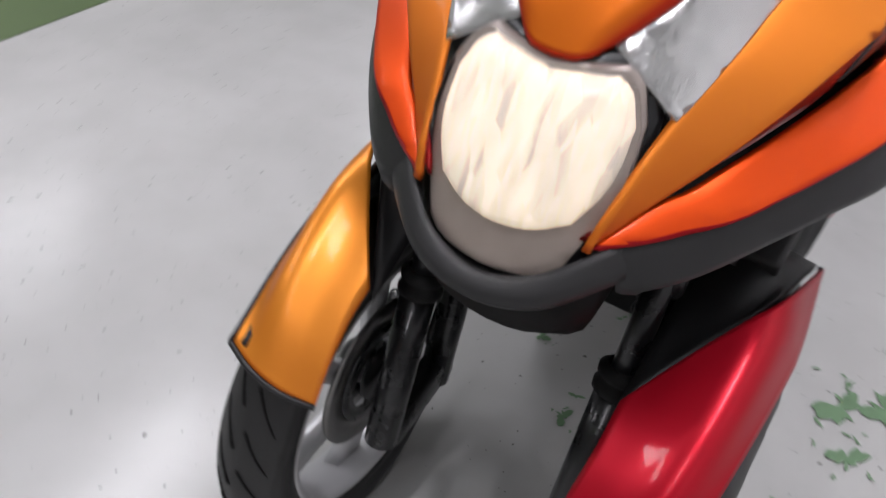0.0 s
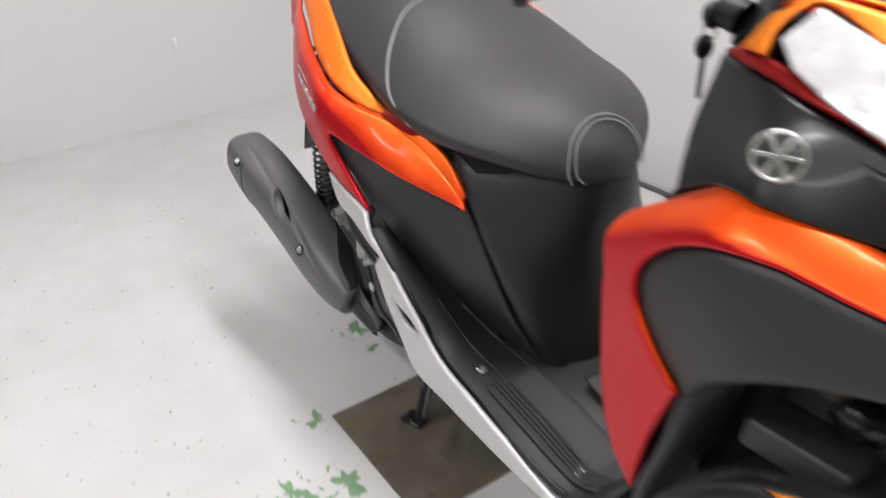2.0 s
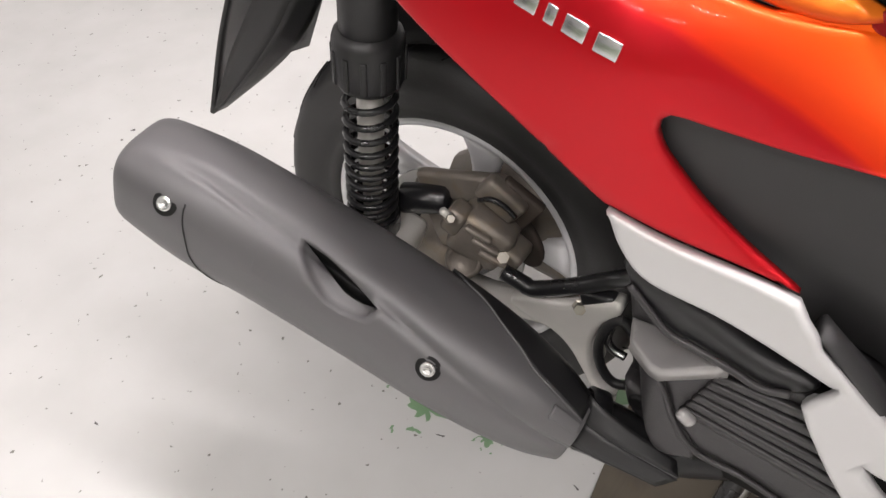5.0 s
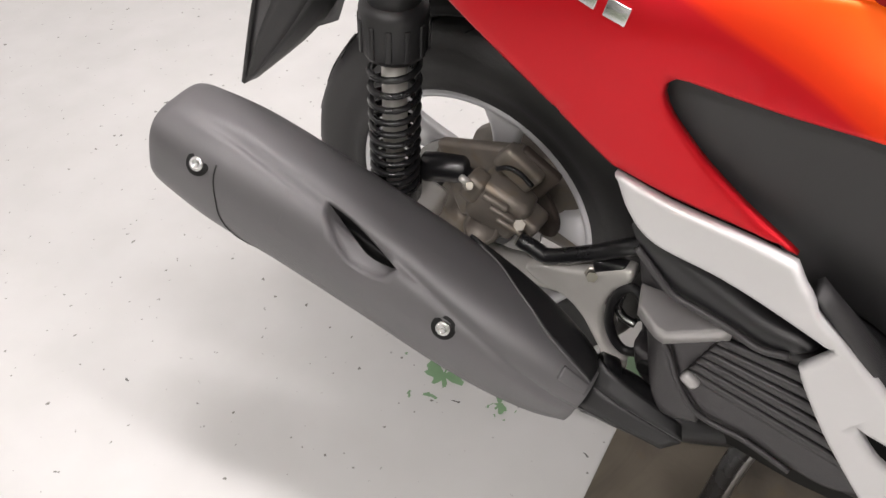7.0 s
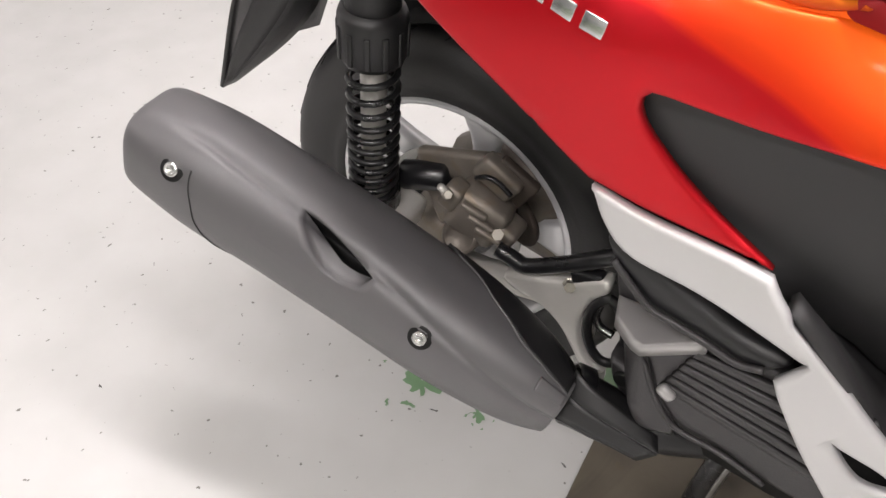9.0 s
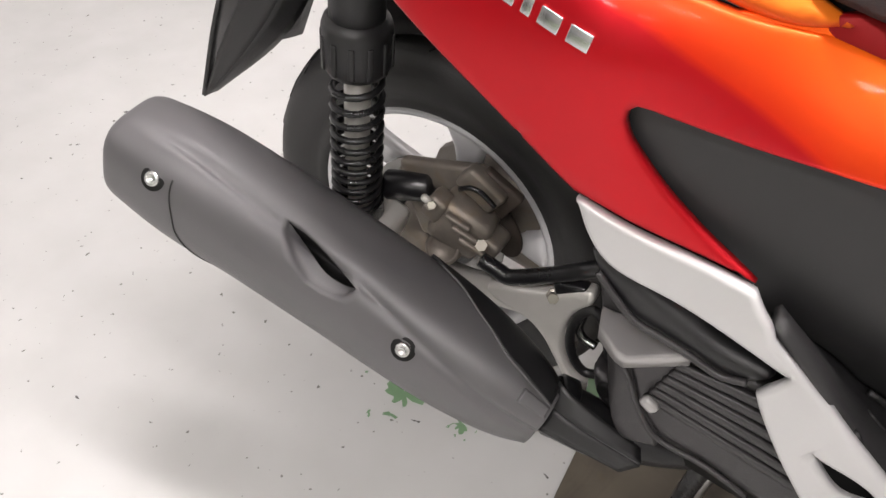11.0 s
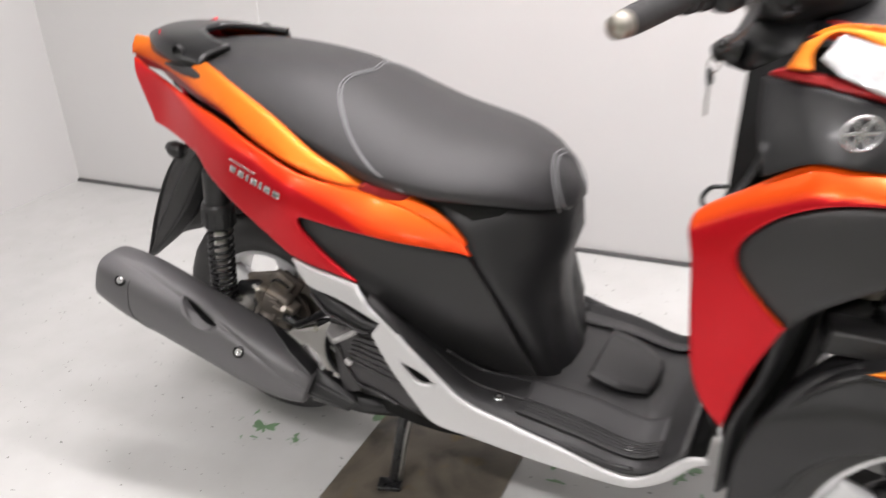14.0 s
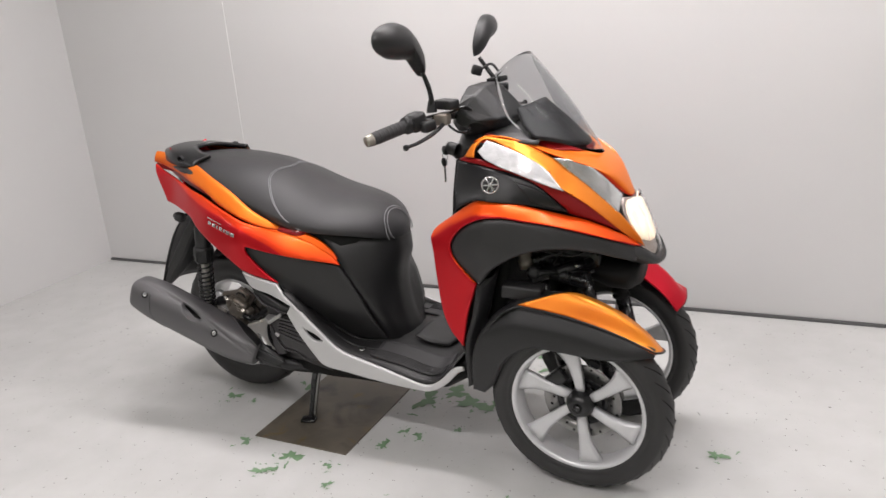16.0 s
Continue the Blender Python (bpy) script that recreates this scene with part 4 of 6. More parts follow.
for s in (-1, 1):
    mat_c = [[(p[0] + .0, s * abs(p[1]) + s * -0.018 * 0, p[2] + 0.003) for p in c[4:9]] for c in (A2, B, Cc)]
    mat_c[0] = [(x, y - s * 0.004, z + 0.004) for x, y, z in mat_c[0]]
    mat_c[2] = [(x, y + s * 0.015, z) for x, y, z in mat_c[2]]
    footmat = part("foot_mat", sheet(mat_c, 20, 4, 0.004), MAT, scooter, "black rubber foot mat")
    for k in range(5):
        f = 0.15 + k * 0.17
        curve = [Vector(a).lerp(Vector(b), f) + Vector((0, 0, .0045)) for a, b in zip(mat_c[0], mat_c[1])]
        part("mat_rib", tube(curve, 0.0016, 5, 16), MAT, footmat)
    for x, y, z in ((.614, .19, .309), (.852, .185, .271)):
        part("floor_screw", lathe([(0.010, -0.002), (0.010, 0.002), (0.006, 0.0025), (0.0, 0.001)], pose(x, s * y, z, 0, 8, 0), 14), STEEL, scooter, "recessed steel screw")
hatch = sheet([[(.745, -.085, .330), (.80, -.085, .314), (.85, -.06, .299)], [(.745, 0, .336), (.80, 0, .322), (.86, 0, .303)], [(.745, .085, .330), (.80, .085, .314), (.85, .06, .299)]], 12, 4, 0.006)
part("battery_hatch", hatch, GREY, scooter, "charcoal hatch in the foot board")
# rounded rim and long ridges along the inside of the sill, running up to the tail
for s in (-1, 1):
    part("sill_rim", tube([(x, s * (abs(y) - .008), z + .001) for x, y, z in A[2:8]], [.004, .005], 8, 40), BLACK, scooter, "black rim along the sill")
    for f in (.35, .8):
        ridge = [Vector((a[0], s * abs(a[1]), a[2])).lerp(Vector((c[0], s * abs(c[1]), c[2])), f) + Vector((0, 0, .001)) for a, c in zip(A2[2:7], Cc[2:7])]
        part("board_ridge", tube(ridge, [.0035, .002], 6, 30), GREY, scooter)

# belly and engine mass
rings = []
for x, w, z0, z1 in ((.24, .10, .19, .40), (.34, .19, .175, .42), (.44, .20, .17, .37), (.50, .20, .17, .30), (.58, .19, .17, .275), (.75, .19, .175, .26), (.87, .18, .19, .26), (.97, .17, .25, .34)):
    right = [(x, -w * .7, z0), (x, -w, z0 + .03), (x, -w, z1 - .02), (x, -w * .8, z1)]
    rings.append(right + flip(right)[::-1])
part("belly_pan", loft(rings), DARK, scooter, "dark belly pan")

# ---- wheels ----
def wheel_matrix(c, s):
    # local z points to the outside of the wheel
    return Matrix.Translation(c) @ pose(0, 0, 0, 90 if s < 0 else -90)


def build_wheel(c, s, r, half, rim, name, spokes=6, label="", spin=0.0):
    m = wheel_matrix(c, s)
    w = thing_part(name, label)
    tyre_profile = [(rim - .004, half * .72), (rim + .004, half * .88), (rim + .010, half * .90), (rim + .013, half * .86), (rim + (r - rim) * .42, half), (rim + (r - rim) * .68, half * .97), (r - .013, half * .78), (r - .004, half * .42), (r, 0)]
    tyre_profile = [(p.x, p.y) for p in spline([(a, b, 0) for a, b in tyre_profile + [(a, -b) for a, b in tyre_profile[-2::-1]]], 42)]
    tyre = part("tyre", lathe(tyre_profile, m, 72), RUBBER, w, "black road tyre")
    crown = [p for p in tyre_profile[21:] if p[0] > rim + (r - rim) * .5]
    grooves = []
    for k in range(30):
        for sg in (-1, 1):
            path = []
            for q in range(5):
                h = sg * half * (.12 + .17 * q)
                rad = float(np.interp(abs(h), [abs(p[1]) for p in crown], [p[0] for p in crown])) if q else r
                ang = 2 * math.pi * (k + (0.5 if sg > 0 else 0)) / 30 + sg * 0.05 * q
                path.append(m @ Vector(((rad + .0003) * math.cos(ang), (rad + .0003) * math.sin(ang), h)))
            grooves.append(tube(path, [.0022, .0012], 4, 8))
    tagged(part("tread_groove", merge(*grooves), DARK, tyre, "tread grooves"), kind="stuff")
    rim_profile = [(rim + .002, half * .76), (rim - .003, half * .83), (rim - .009, half * .80), (rim - .013, half * .62), (rim - .016, half * .2), (rim - .017, -half * .2), (rim - .013, -half * .62), (rim - .009, -half * .8), (rim - .003, -half * .83), (rim + .002, -half * .76), (rim + .002, -half * .6), (rim - .008, -half * .2), (rim - .008, half * .2), (rim + .002, half * .6), (rim + .002, half * .76)]
    part("rim", lathe(rim_profile, m, 72), WHEELPAINT, w, "silver cast rim")
    for k in range(spokes):
        a0 = 2 * math.pi * k / spokes + 0.55 + spin
        rings = []
        for q in range(7):
            f = q / 6
            rad = .030 + (rim - .046) * f
            ang = a0 + 0.16 * f
            wd = .0115 + .009 * f + .050 * max(0, f - .55) ** 1.5
            hz = half * (.15 + .40 * f)
            th = .012
            d = Vector((math.cos(ang), math.sin(ang), 0))
            t = Vector((-d.y, d.x, 0))
            base = d * rad
            rings.append([m @ (base + t * wd + Vector((0, 0, hz - .004))), m @ (base + t * wd * .62 + Vector((0, 0, hz))), m @ (base - t * wd * .62 + Vector((0, 0, hz))), m @ (base - t * wd + Vector((0, 0, hz - .004))), m @ (base - t * wd * .8 + Vector((0, 0, hz - th * 2))), m @ (base + t * wd * .8 + Vector((0, 0, hz - th * 2)))])
        part("spoke", loft(rings), WHEELPAINT, w)
    part("hub", lathe([(.0, half * .70), (.010, half * .70), (.013, half * .82), (.022, half * .80), (.031, half * .6), (.039, half * .2), (.039, -half * .6), (.0, -half * .6)], m, 28), GLOSSBLACK, w, "black hub cap")
    return w, m


def thing_part(name, label):
    ob = new(name)
    ob.empty_display_size = 0.02
    ob.parent = scooter
    if label:
        ob["label"] = label
    return ob


def brake_disc(m, h, r, parent, holes=True):
    d = part("brake_disc", lathe([(r, h), (r, h - .004), (r * .66, h - .004), (r * .66, h), (r, h)], m, 56), DISC, parent, "drilled steel brake disc")
    part("disc_carrier", merge(lathe([(r * .68, h - .001), (r * .68, h - .007), (r * .50, h - .007), (r * .50, h - .001), (r * .68, h - .001)], m, 40), *[box(m @ pose(0, 0, 0, 0, 0, 72 * k) @ pose(r * .42, 0, h - .004), r * .5, .016, .005, .002) for k in range(5)]), BLACKSTEEL, parent, "black disc carrier")
    if holes:
        dots = [lathe([(.0042, h + .0004), (.0, h + .0004)], m @ Matrix.Translation(Vector((math.cos(a) * rr, math.sin(a) * rr, 0))), 8) for k in range(24) for rr, a in ((r * (.74 + .09 * (k % 3)), 2 * math.pi * k / 24),)]
        tagged(part("disc_hole", merge(*dots), DARK, d, "drilled holes"), kind="stuff")
    return d


for s, c in ((-1, (1.31, -.197, .25)), (1, (1.292, .197, .25))):
    w, m = build_wheel(c, s, .25, .042, .186, "front_wheel", 6, "front wheel with silver swirl spokes and black tyre")
    brake_disc(m, -.012, .108, w)
    # caliper and twin fork legs on the inner side
    cal = part("front_caliper", merge(box(m @ pose(-.075, .055, -.012, 0, 0, 40), .075, .04, .04, .008), box(m @ pose(-.06, .07, -.03, 0, 0, 40), .04, .03, .02, .004)), BLACKSTEEL, w, "black brake caliper")
    for dx, r0 in ((-.035, .019), (.055, .019)):
        x0, z0 = 1.31 + dx * .4, .25
        part("fork_leg", merge(tube([(x0 + dx, s * .118, .235), (x0 + dx - .05, s * .118, .44)], .021, 14), tube([(x0 + dx - .045, s * .118, .43), (x0 + dx - .085, s * .118, .60)], .014, 14)), BLACKSTEEL, scooter, "black fork leg")
        part("fork_gaiter", lathe([(.018, 0), (.026, .005), (.026, .012), (.020, .018), (.026, .024), (.026, .03), (.018, .036)], Matrix.Translation((x0 + dx - .052, s * .118, .44)) @ Vector((-.04, 0, .17)).to_track_quat("Z", "Y").to_matrix().to_4x4(), 16), DARK, scooter)
    part("fork_bridge", box(pose(1.305, s * .118, .245, 0, 8, 0), .15, .035, .05, .01), BLACKSTEEL, scooter, "black fork bridge")
    part("fork_bridge", box(pose(1.25, s * .12, .585, 0, 12, 0), .13, .04, .03, .008), BLACKSTEEL, scooter, "black fork bridge")
    part("axle_nut", lathe([(.0, .040), (.010, .040), (.012, .034), (.012, .02)], m, 6), BLACKSTEEL, w)
    part("brake_hose", tube([(1.27, s * .13, .30), (1.20, s * .135, .42), (1.19, s * .12, .56), (1.23, s * .06, .66)], .005, 8), BLACKSTEEL, scooter, "black brake hose")

# ---- front suspension behind the nose ----
for s in (-1, 1):
    part("arm_box", box(pose(1.155, s * .19, .562, 0, 6, s * -8), .105, .06, .038, .006), GREY, scooter, "charcoal link cover")
    part("upper_arm", merge(tube([(1.17, s * .16, .635), (1.24, s * .06, .65), (1.27, 0, .65)], .013, 10), tube([(1.17, s * .17, .585), (1.25, s * .07, .60), (1.30, 0, .60)], .014, 10), tube([(1.24, s * .16, .61), (1.31, s * .05, .615)], .012, 10)), BLACKSTEEL, scooter, "black suspension arm")
    part("link_joint", lathe([(.0, .02), (.016, .02), (.019, .012), (.019, -.012), (.016, -.02), (.0, -.02)], pose(1.18, s * .165, .61, 90), 18), BLACKSTEEL, scooter, "black link joint")
    part("link_joint", lathe([(.0, .016), (.013, .016), (.013, -.016), (.0, -.016)], pose(1.255, s * .155, .60, 90), 16), BLACKSTEEL, scooter, "black link joint")
    part("tie_rod", tube([(1.20, s * .19, .615), (1.27, s * .12, .60), (1.35, s * .02, .575)], .006, 8), BLACKSTEEL, scooter, "black tie rod")
    part("damper_pot", lathe([(.0, .04), (.014, .04), (.018, .034), (.018, .0), (.021, -.004), (.021, -.03), (.0, -.03)], pose(1.15, s * .155, .645, 0, -10, 0), 18), GRIME, scooter, "damper pot")
    part("cable", tube([(1.13, s * .14, .66), (1.19, s * .15, .665), (1.26, s * .11, .64), (1.31, s * .06, .655)], .004, 7), BLACKSTEEL, scooter, "black cable")
    part("link_bolt", lathe([(.0, .006), (.006, .006), (.006, 0)], pose(1.285, s * .14, .625, 90 if s < 0 else -90), 6), STEEL, scooter, "steel bolt")
    # inner wheel arch behind the front wheel
    part("wheel_arch_liner", sheet([[(1.05, s * .25, .59), (1.035, s * .25, .50), (1.005, s * .245, .40), (1.0, s * .235, .27)], [(1.085, s * .20, .61), (1.06, s * .20, .50), (1.03, s * .20, .40), (1.02, s * .20, .28)], [(1.07, s * .12, .64), (1.03, s * .12, .52), (1.0, s * .12, .40), (.99, s * .12, .30)]], 18, 4, 0.005), BLACK, scooter, "black wheel arch liner")
part("radiator_guard", box(pose(1.06, 0, .48, 0, 8, 0), .05, .30, .34, .01), DARK, scooter, "dark radiator guard")
part("front_crossbeam", box(pose(1.24, 0, .62, 0, 5, 0), .18, .14, .06, .012), BLACKSTEEL, scooter, "black crossbeam")
duct = []
for x, w, z0, z1 in ((1.22, .05, .565, .62), (1.29, .07, .545, .62), (1.35, .085, .528, .625), (1.40, .085, .528, .622), (1.425, .065, .545, .615)):
    duct.append([(x, w * math.cos(a), (z0 + z1) / 2 + (z1 - z0) / 2 * math.sin(a)) for a in [2 * math.pi * q / 20 for q in range(20)]])
part("lower_nose_duct", loft(duct), DARK, scooter, "black duct under the nose")

# ---- front mudguards ----
def mudguard(s, mat, label):
    rear = [(1.157, .256, .545), (1.283, .222, .580), (1.348, .183, .555), (1.415, .132, .499)]
    lip = [(1.516, .226, .446), (1.524, .194, .434), (1.523, .160, .423), (1.510, .124, .412)]
    rise = (.016, .022, .014, .006)
    cs = []
    for a, b, h in zip(rear, lip, rise):
        a, b = Vector(a), Vector(b)
        cs.append([a, a.lerp(b, .33) + Vector((.3 * h, .4 * h, .9 * h)), a.lerp(b, .67) + Vector((.5 * h, .3 * h, .9 * h)), b])
    cs = [[(p.x if s < 0 else p.x - .018, s * p.y, p.z) for p in c] for c in cs]
    guard = part("front_mudguard", sheet(cs, 30, 6, 0.004), mat, scooter, label)
    skirt = [(1.150, .545, 1), (1.231, .536), (1.33, .514), (1.42, .486), (1.485, .462), (1.512, .448, 1), (1.512, .432, 1), (1.44, .418), (1.36, .414), (1.28, .420), (1.205, .424), (1.150, .400), (1.112, .36), (1.085, .30), (1.05, .262, 1), (1.015, .268, 1), (1.018, .35), (1.04, .43), (1.09, .505)]

    def place(x, z, inset):
        y = np.interp(x, [1.0, 1.1, 1.25, 1.42, 1.485, 1.515], [.248, .252, .254, .246, .233, .220]) - 0.08 * max(0, .40 - z) - 0.5 * max(0, z - np.interp(x, [1.04, 1.15, 1.27, 1.40, 1.5], [.44, .487, .478, .452, .43])) + .008 - inset
        return Vector((x if s < 0 else x - .018, s * float(y), z))
    part("mudguard_skirt", panel(skirt, place, roll=0.010), BLACK, guard, "black mudguard skirt")
    d = 0 if s < 0 else .018
    part("mudguard_lip", tube([c[-1] for c in cs], .0032, 8, 24), BLACK, guard, "black lip of the mudguard")
    part("mudguard_lip", tube(cs[0], .0026, 8, 24), BLACK, guard, "black lip of the mudguard")
    stay = [[(1.05, .25, .43), (1.10, .255, .50), (1.150, .252, .535), (1.265, .220, .560)], [(1.06, .19, .45), (1.13, .19, .535), (1.23, .19, .562), (1.340, .176, .530)], [(1.08, .135, .43), (1.17, .135, .53), (1.28, .135, .540), (1.412, .130, .476)]]
    part("mudguard_stay", sheet([[(x - d, s * y, z) for x, y, z in r] for r in stay], 18, 4, 0.004), BLACK, guard, "black rear half of the mudguard")


mudguard(-1, GOLD, "orange pearl front mudguard")
mudguard(1, RED, "deep red pearl front mudguard")

# ---- rear wheel, brake and swing arm ----
w, m = build_wheel((-.008, -.012, .258), -1, .258, .068, .168, "rear_wheel", 5, "rear wheel with silver cast rim and black tyre", 0.62)
brake_disc(m, .050, .098, w, False)
part("hub_flange", lathe([(.0, .10), (.02, .10), (.028, .092), (.030, .07), (.045, .066), (.05, .04), (.0, .04)], m, 32), GRIME, w, "greasy cast hub")
caliper = part("rear_caliper", box(pose(.082, -.142, .362, 0, 28, 12), .062, .044, .058, .010), GRIME, scooter, "grimy cast rear brake caliper")
part("caliper_lug", box(pose(.060, -.158, .388, 0, 28, 0), .022, .026, .034, .006), GRIME, caliper)
part("caliper_lug", box(pose(.112, -.140, .352, 0, 30, 0), .036, .034, .024, .006), GRIME, caliper)
part("caliper_lug", box(pose(.098, -.132, .408, 0, 40, 10), .050, .020, .030, .005), GRIME, caliper)
for k, (px, pz) in enumerate(((.090, .385), (.098, .372), (.106, .359))):
    part("caliper_rib", box(pose(px, -.168, pz, 0, 28, 12), .030, .008, .006, .002), GRIME, caliper)
part("brake_pad", box(pose(.108, -.122, .398, 0, 36, 8), .050, .012, .040, .003), RUST, caliper, "rust-brown brake pad")
SPLASH = [(.045, .396), (.085, .386), (.115, .356), (.131, .325), (.127, .300), (.105, .300), (.085, .345)]
part("splash_plate", panel(SPLASH, lambda x, z, i: Vector((x, -.104 + i, z)), thick=.004, roll=.003), RUST, scooter, "rust-brown splash plate behind the caliper")
part("pad_spring", tube([(.082, -.150, .412), (.096, -.152, .420), (.108, -.150, .416), (.120, -.146, .402)], .003, 6, 16), BLACKSTEEL, caliper, "black pad spring")
part("mount_bush", lathe([(.0, .030), (.012, .030), (.017, .026), (.017, -.026), (.012, -.030), (.0, -.030)], pose(.005, -.130, .372, 0, 80, 12), 20), GLOSSBLACK, caliper, "black rubber bush")
part("piston_cap", lathe([(.0, .020), (.0145, .020), (.015, .022), (.018, .022), (.0205, .018), (.021, .0), (.021, -.02)], Matrix.Translation((.066, -.150, .330)) @ pose(0, 0, 0, 62, 0, 15), 24), GRIME, caliper, "round piston cap")
part("caliper_bracket", merge(box(pose(.045, -.118, .395, 0, -14, 0), .11, .016, .034, .006), box(pose(.02, -.118, .35, 0, 70, 0), .09, .014, .045, .006)), GRIME, scooter, "cast caliper bracket")
for x, y, z, r in ((.110, -.158, .356, .0065), (.060, -.172, .398, .0045)):
    part("banjo_bolt", lathe([(.0, .014), (r, .014), (r, .004), (r * 1.4, .003), (r * 1.4, 0), (.0, 0)], Matrix.Translation((x, y, z)) @ pose(0, 0, 0, 55, 0, 40), 6), BOLT, caliper, "dull steel bolt", smooth=False)
part("bleed_nipple", tube([(.061, -.165, .390), (.058, -.18, .412)], .004, 8), ALLOY, scooter, "steel bleed nipple")
part("rear_brake_hose", tube([(.118, -.168, .346), (.136, -.167, .340), (.151, -.166, .335), (.188, -.166, .356), (.218, -.166, .376), (.240, -.166, .392), (.285, -.15, .41)], .0088, 10), BLACKSTEEL, scooter, "black rubber brake hose")
part("hose_ferrule", tube([(.117, -.168, .347), (.143, -.163, .334)], .0080, 10), BOLT, scooter, "steel hose ferrule")
arm = [(.02, -.125, .235), (.06, -.135, .258), (.115, -.148, .282), (.16, -.152, .296), (.20, -.154, .300), (.225, -.155, .285), (.222, -.156, .245), (.228, -.157, .21), (.245, -.158, .185)]
rings = []
for p, h in zip(spline(arm, 26), np.interp(range(26), [0, 6, 12, 15, 18, 21, 25], [.05, .026, .034, .060, .050, .036, .030])):
    rings.append([p + Vector((-.2 * h, -.006, h * .5)), p + Vector((0, -.014, h * .15)), p + Vector((0, -.012, -h * .3)), p + Vector((-.1 * h, -.004, -h * .5)), p + Vector((0, .014, -h * .5)), p + Vector((0, .014, h * .5))])
swing = part("swing_arm", loft(rings), ALLOY, scooter, "cast aluminium swing arm")
ARM = [(.126, .312), (.190, .338), (.240, .366), (.243, .347), (.228, .328), (.219, .297), (.224, .262), (.238, .240), (.252, .233), (.229, .224), (.212, .248), (.196, .273), (.175, .289), (.141, .294)]
part("arm_web", panel(ARM, lambda x, z, i: Vector((x, -.168 - .06 * (x - .12) + i, z)), thick=.012, roll=.006, res=.009), ALLOY, swing, "cast aluminium web of the swing arm")
part("arm_clamp", box(pose(.220, -.165, .354, 0, -14, 0), .036, .014, .018, .003), BLACKSTEEL, scooter, "black hose clamp")
part("clamp_bolt", lathe([(.0, .010), (.006, .010), (.006, .003), (.008, .002), (.008, 0)], Matrix.Translation((.202, -.168, .338)) @ pose(0, 0, 0, 70, 0, 20), 6), BOLT, scooter, "steel bolt", smooth=False)
oval = [(.247, -.174, .346), (.231, -.175, .325), (.228, -.176, .292), (.236, -.176, .266), (.250, -.175, .253), (.266, -.173, .262), (.268, -.172, .292), (.261, -.172, .325)]
part("engine_bracket", tube(oval, .0052, 8, 48, True), BLACK, scooter, "cast bracket with an oval opening")
part("bracket_spring", tube([(.236, -.170, .329), (.234, -.171, .311), (.240, -.171, .298), (.254, -.170, .292)], .0045, 8), STEEL, scooter, "bright steel return spring")
rings = []
for x, w2, z0, z1 in ((-.06, .03, .20, .30), (.0, .06, .18, .34), (.1, .08, .17, .36), (.2, .09, .16, .38), (.3, .10, .16, .42)):
    ring = [(x, .04 + w2 * math.cos(a), (z0 + z1) / 2 + (z1 - z0) / 2 * math.sin(a)) for a in [2 * math.pi * q / 14 for q in range(14)]]
    rings.append(ring)
part("engine_case", loft(rings), GRIME, scooter, "grimy engine case")
part("inner_hugger", sheet([[(-.10, -.075, .50), (.0, -.08, .53), (.1, -.08, .52), (.2, -.08, .46)], [(-.10, 0, .53), (.0, 0, .56), (.1, 0, .55), (.2, 0, .48)], [(-.10, .075, .50), (.0, .08, .53), (.1, .08, .52), (.2, .08, .46)]], 16, 4, 0.004), DARK, scooter, "black inner mudguard")

# ---- rear shock absorber ----
top, bot = Vector((-.005, -.17, .645)), Vector((-.042, -.168, .345))
axis = (bot - top).normalized()
sm = Matrix.Translation(top) @ axis.to_track_quat("Z", "Y").to_matrix().to_4x4()
L = (bot - top).length
shock = thing_part("rear_shock", "black rear shock absorber with an exposed coil spring")
part("shock_body", lathe([(.0, -.01), (.024, -.01), (.026, 0), (.026, L * .22), (.022, L * .24)], sm, 24), BLACK, shock, "black shock body")
collar = part("preload_collar", lathe([(.026, L * .20), (.031, L * .21), (.033, L * .23), (.033, L * .36), (.029, L * .385), (.0, L * .385)], sm, 32), BLACK, shock, "ribbed black preload collar")
for k in range(12):
    part("collar_rib", box(sm @ pose(0, 0, 0, 0, 0, 30 * k) @ pose(.0325, 0, L * .31), .004, .006, L * .11, .001), BLACK, collar)
part("damper_rod", lathe([(.013, L * .36), (.013, L * .75), (.010, L * .76), (.010, L * .95)], sm, 20), ALLOY, shock, "bare metal damper")
turns, coil = 11.5, []
for i in range(int(turns * 16)):
    f = i / (turns * 16 - 1)
    g = f + 0.10 * math.sin(math.pi * f) * (1 - f)
    a = 2 * math.pi * turns * f
    coil.append(sm @ Vector((.0245 * math.cos(a), .0245 * math.sin(a), L * (.385 + .58 * g))))
part("coil_spring", tube(coil, .0036, 7, len(coil)), BLACKSTEEL, shock, "gloss black coil spring")
part("shock_eye", merge(lathe([(.030, L * .93), (.030, L * 1.0), (.022, L * 1.03), (.0, L * 1.03)], sm, 20), box(sm @ pose(0, 0, L * 1.05), .03, .04, .04, .006)), BLACKSTEEL, shock, "black lower mount")
part("shock_mount_lug", box(pose(-.03, -.15, .325, 0, 20, 0), .06, .05, .045, .008), ALLOY, scooter, "cast aluminium shock mount")

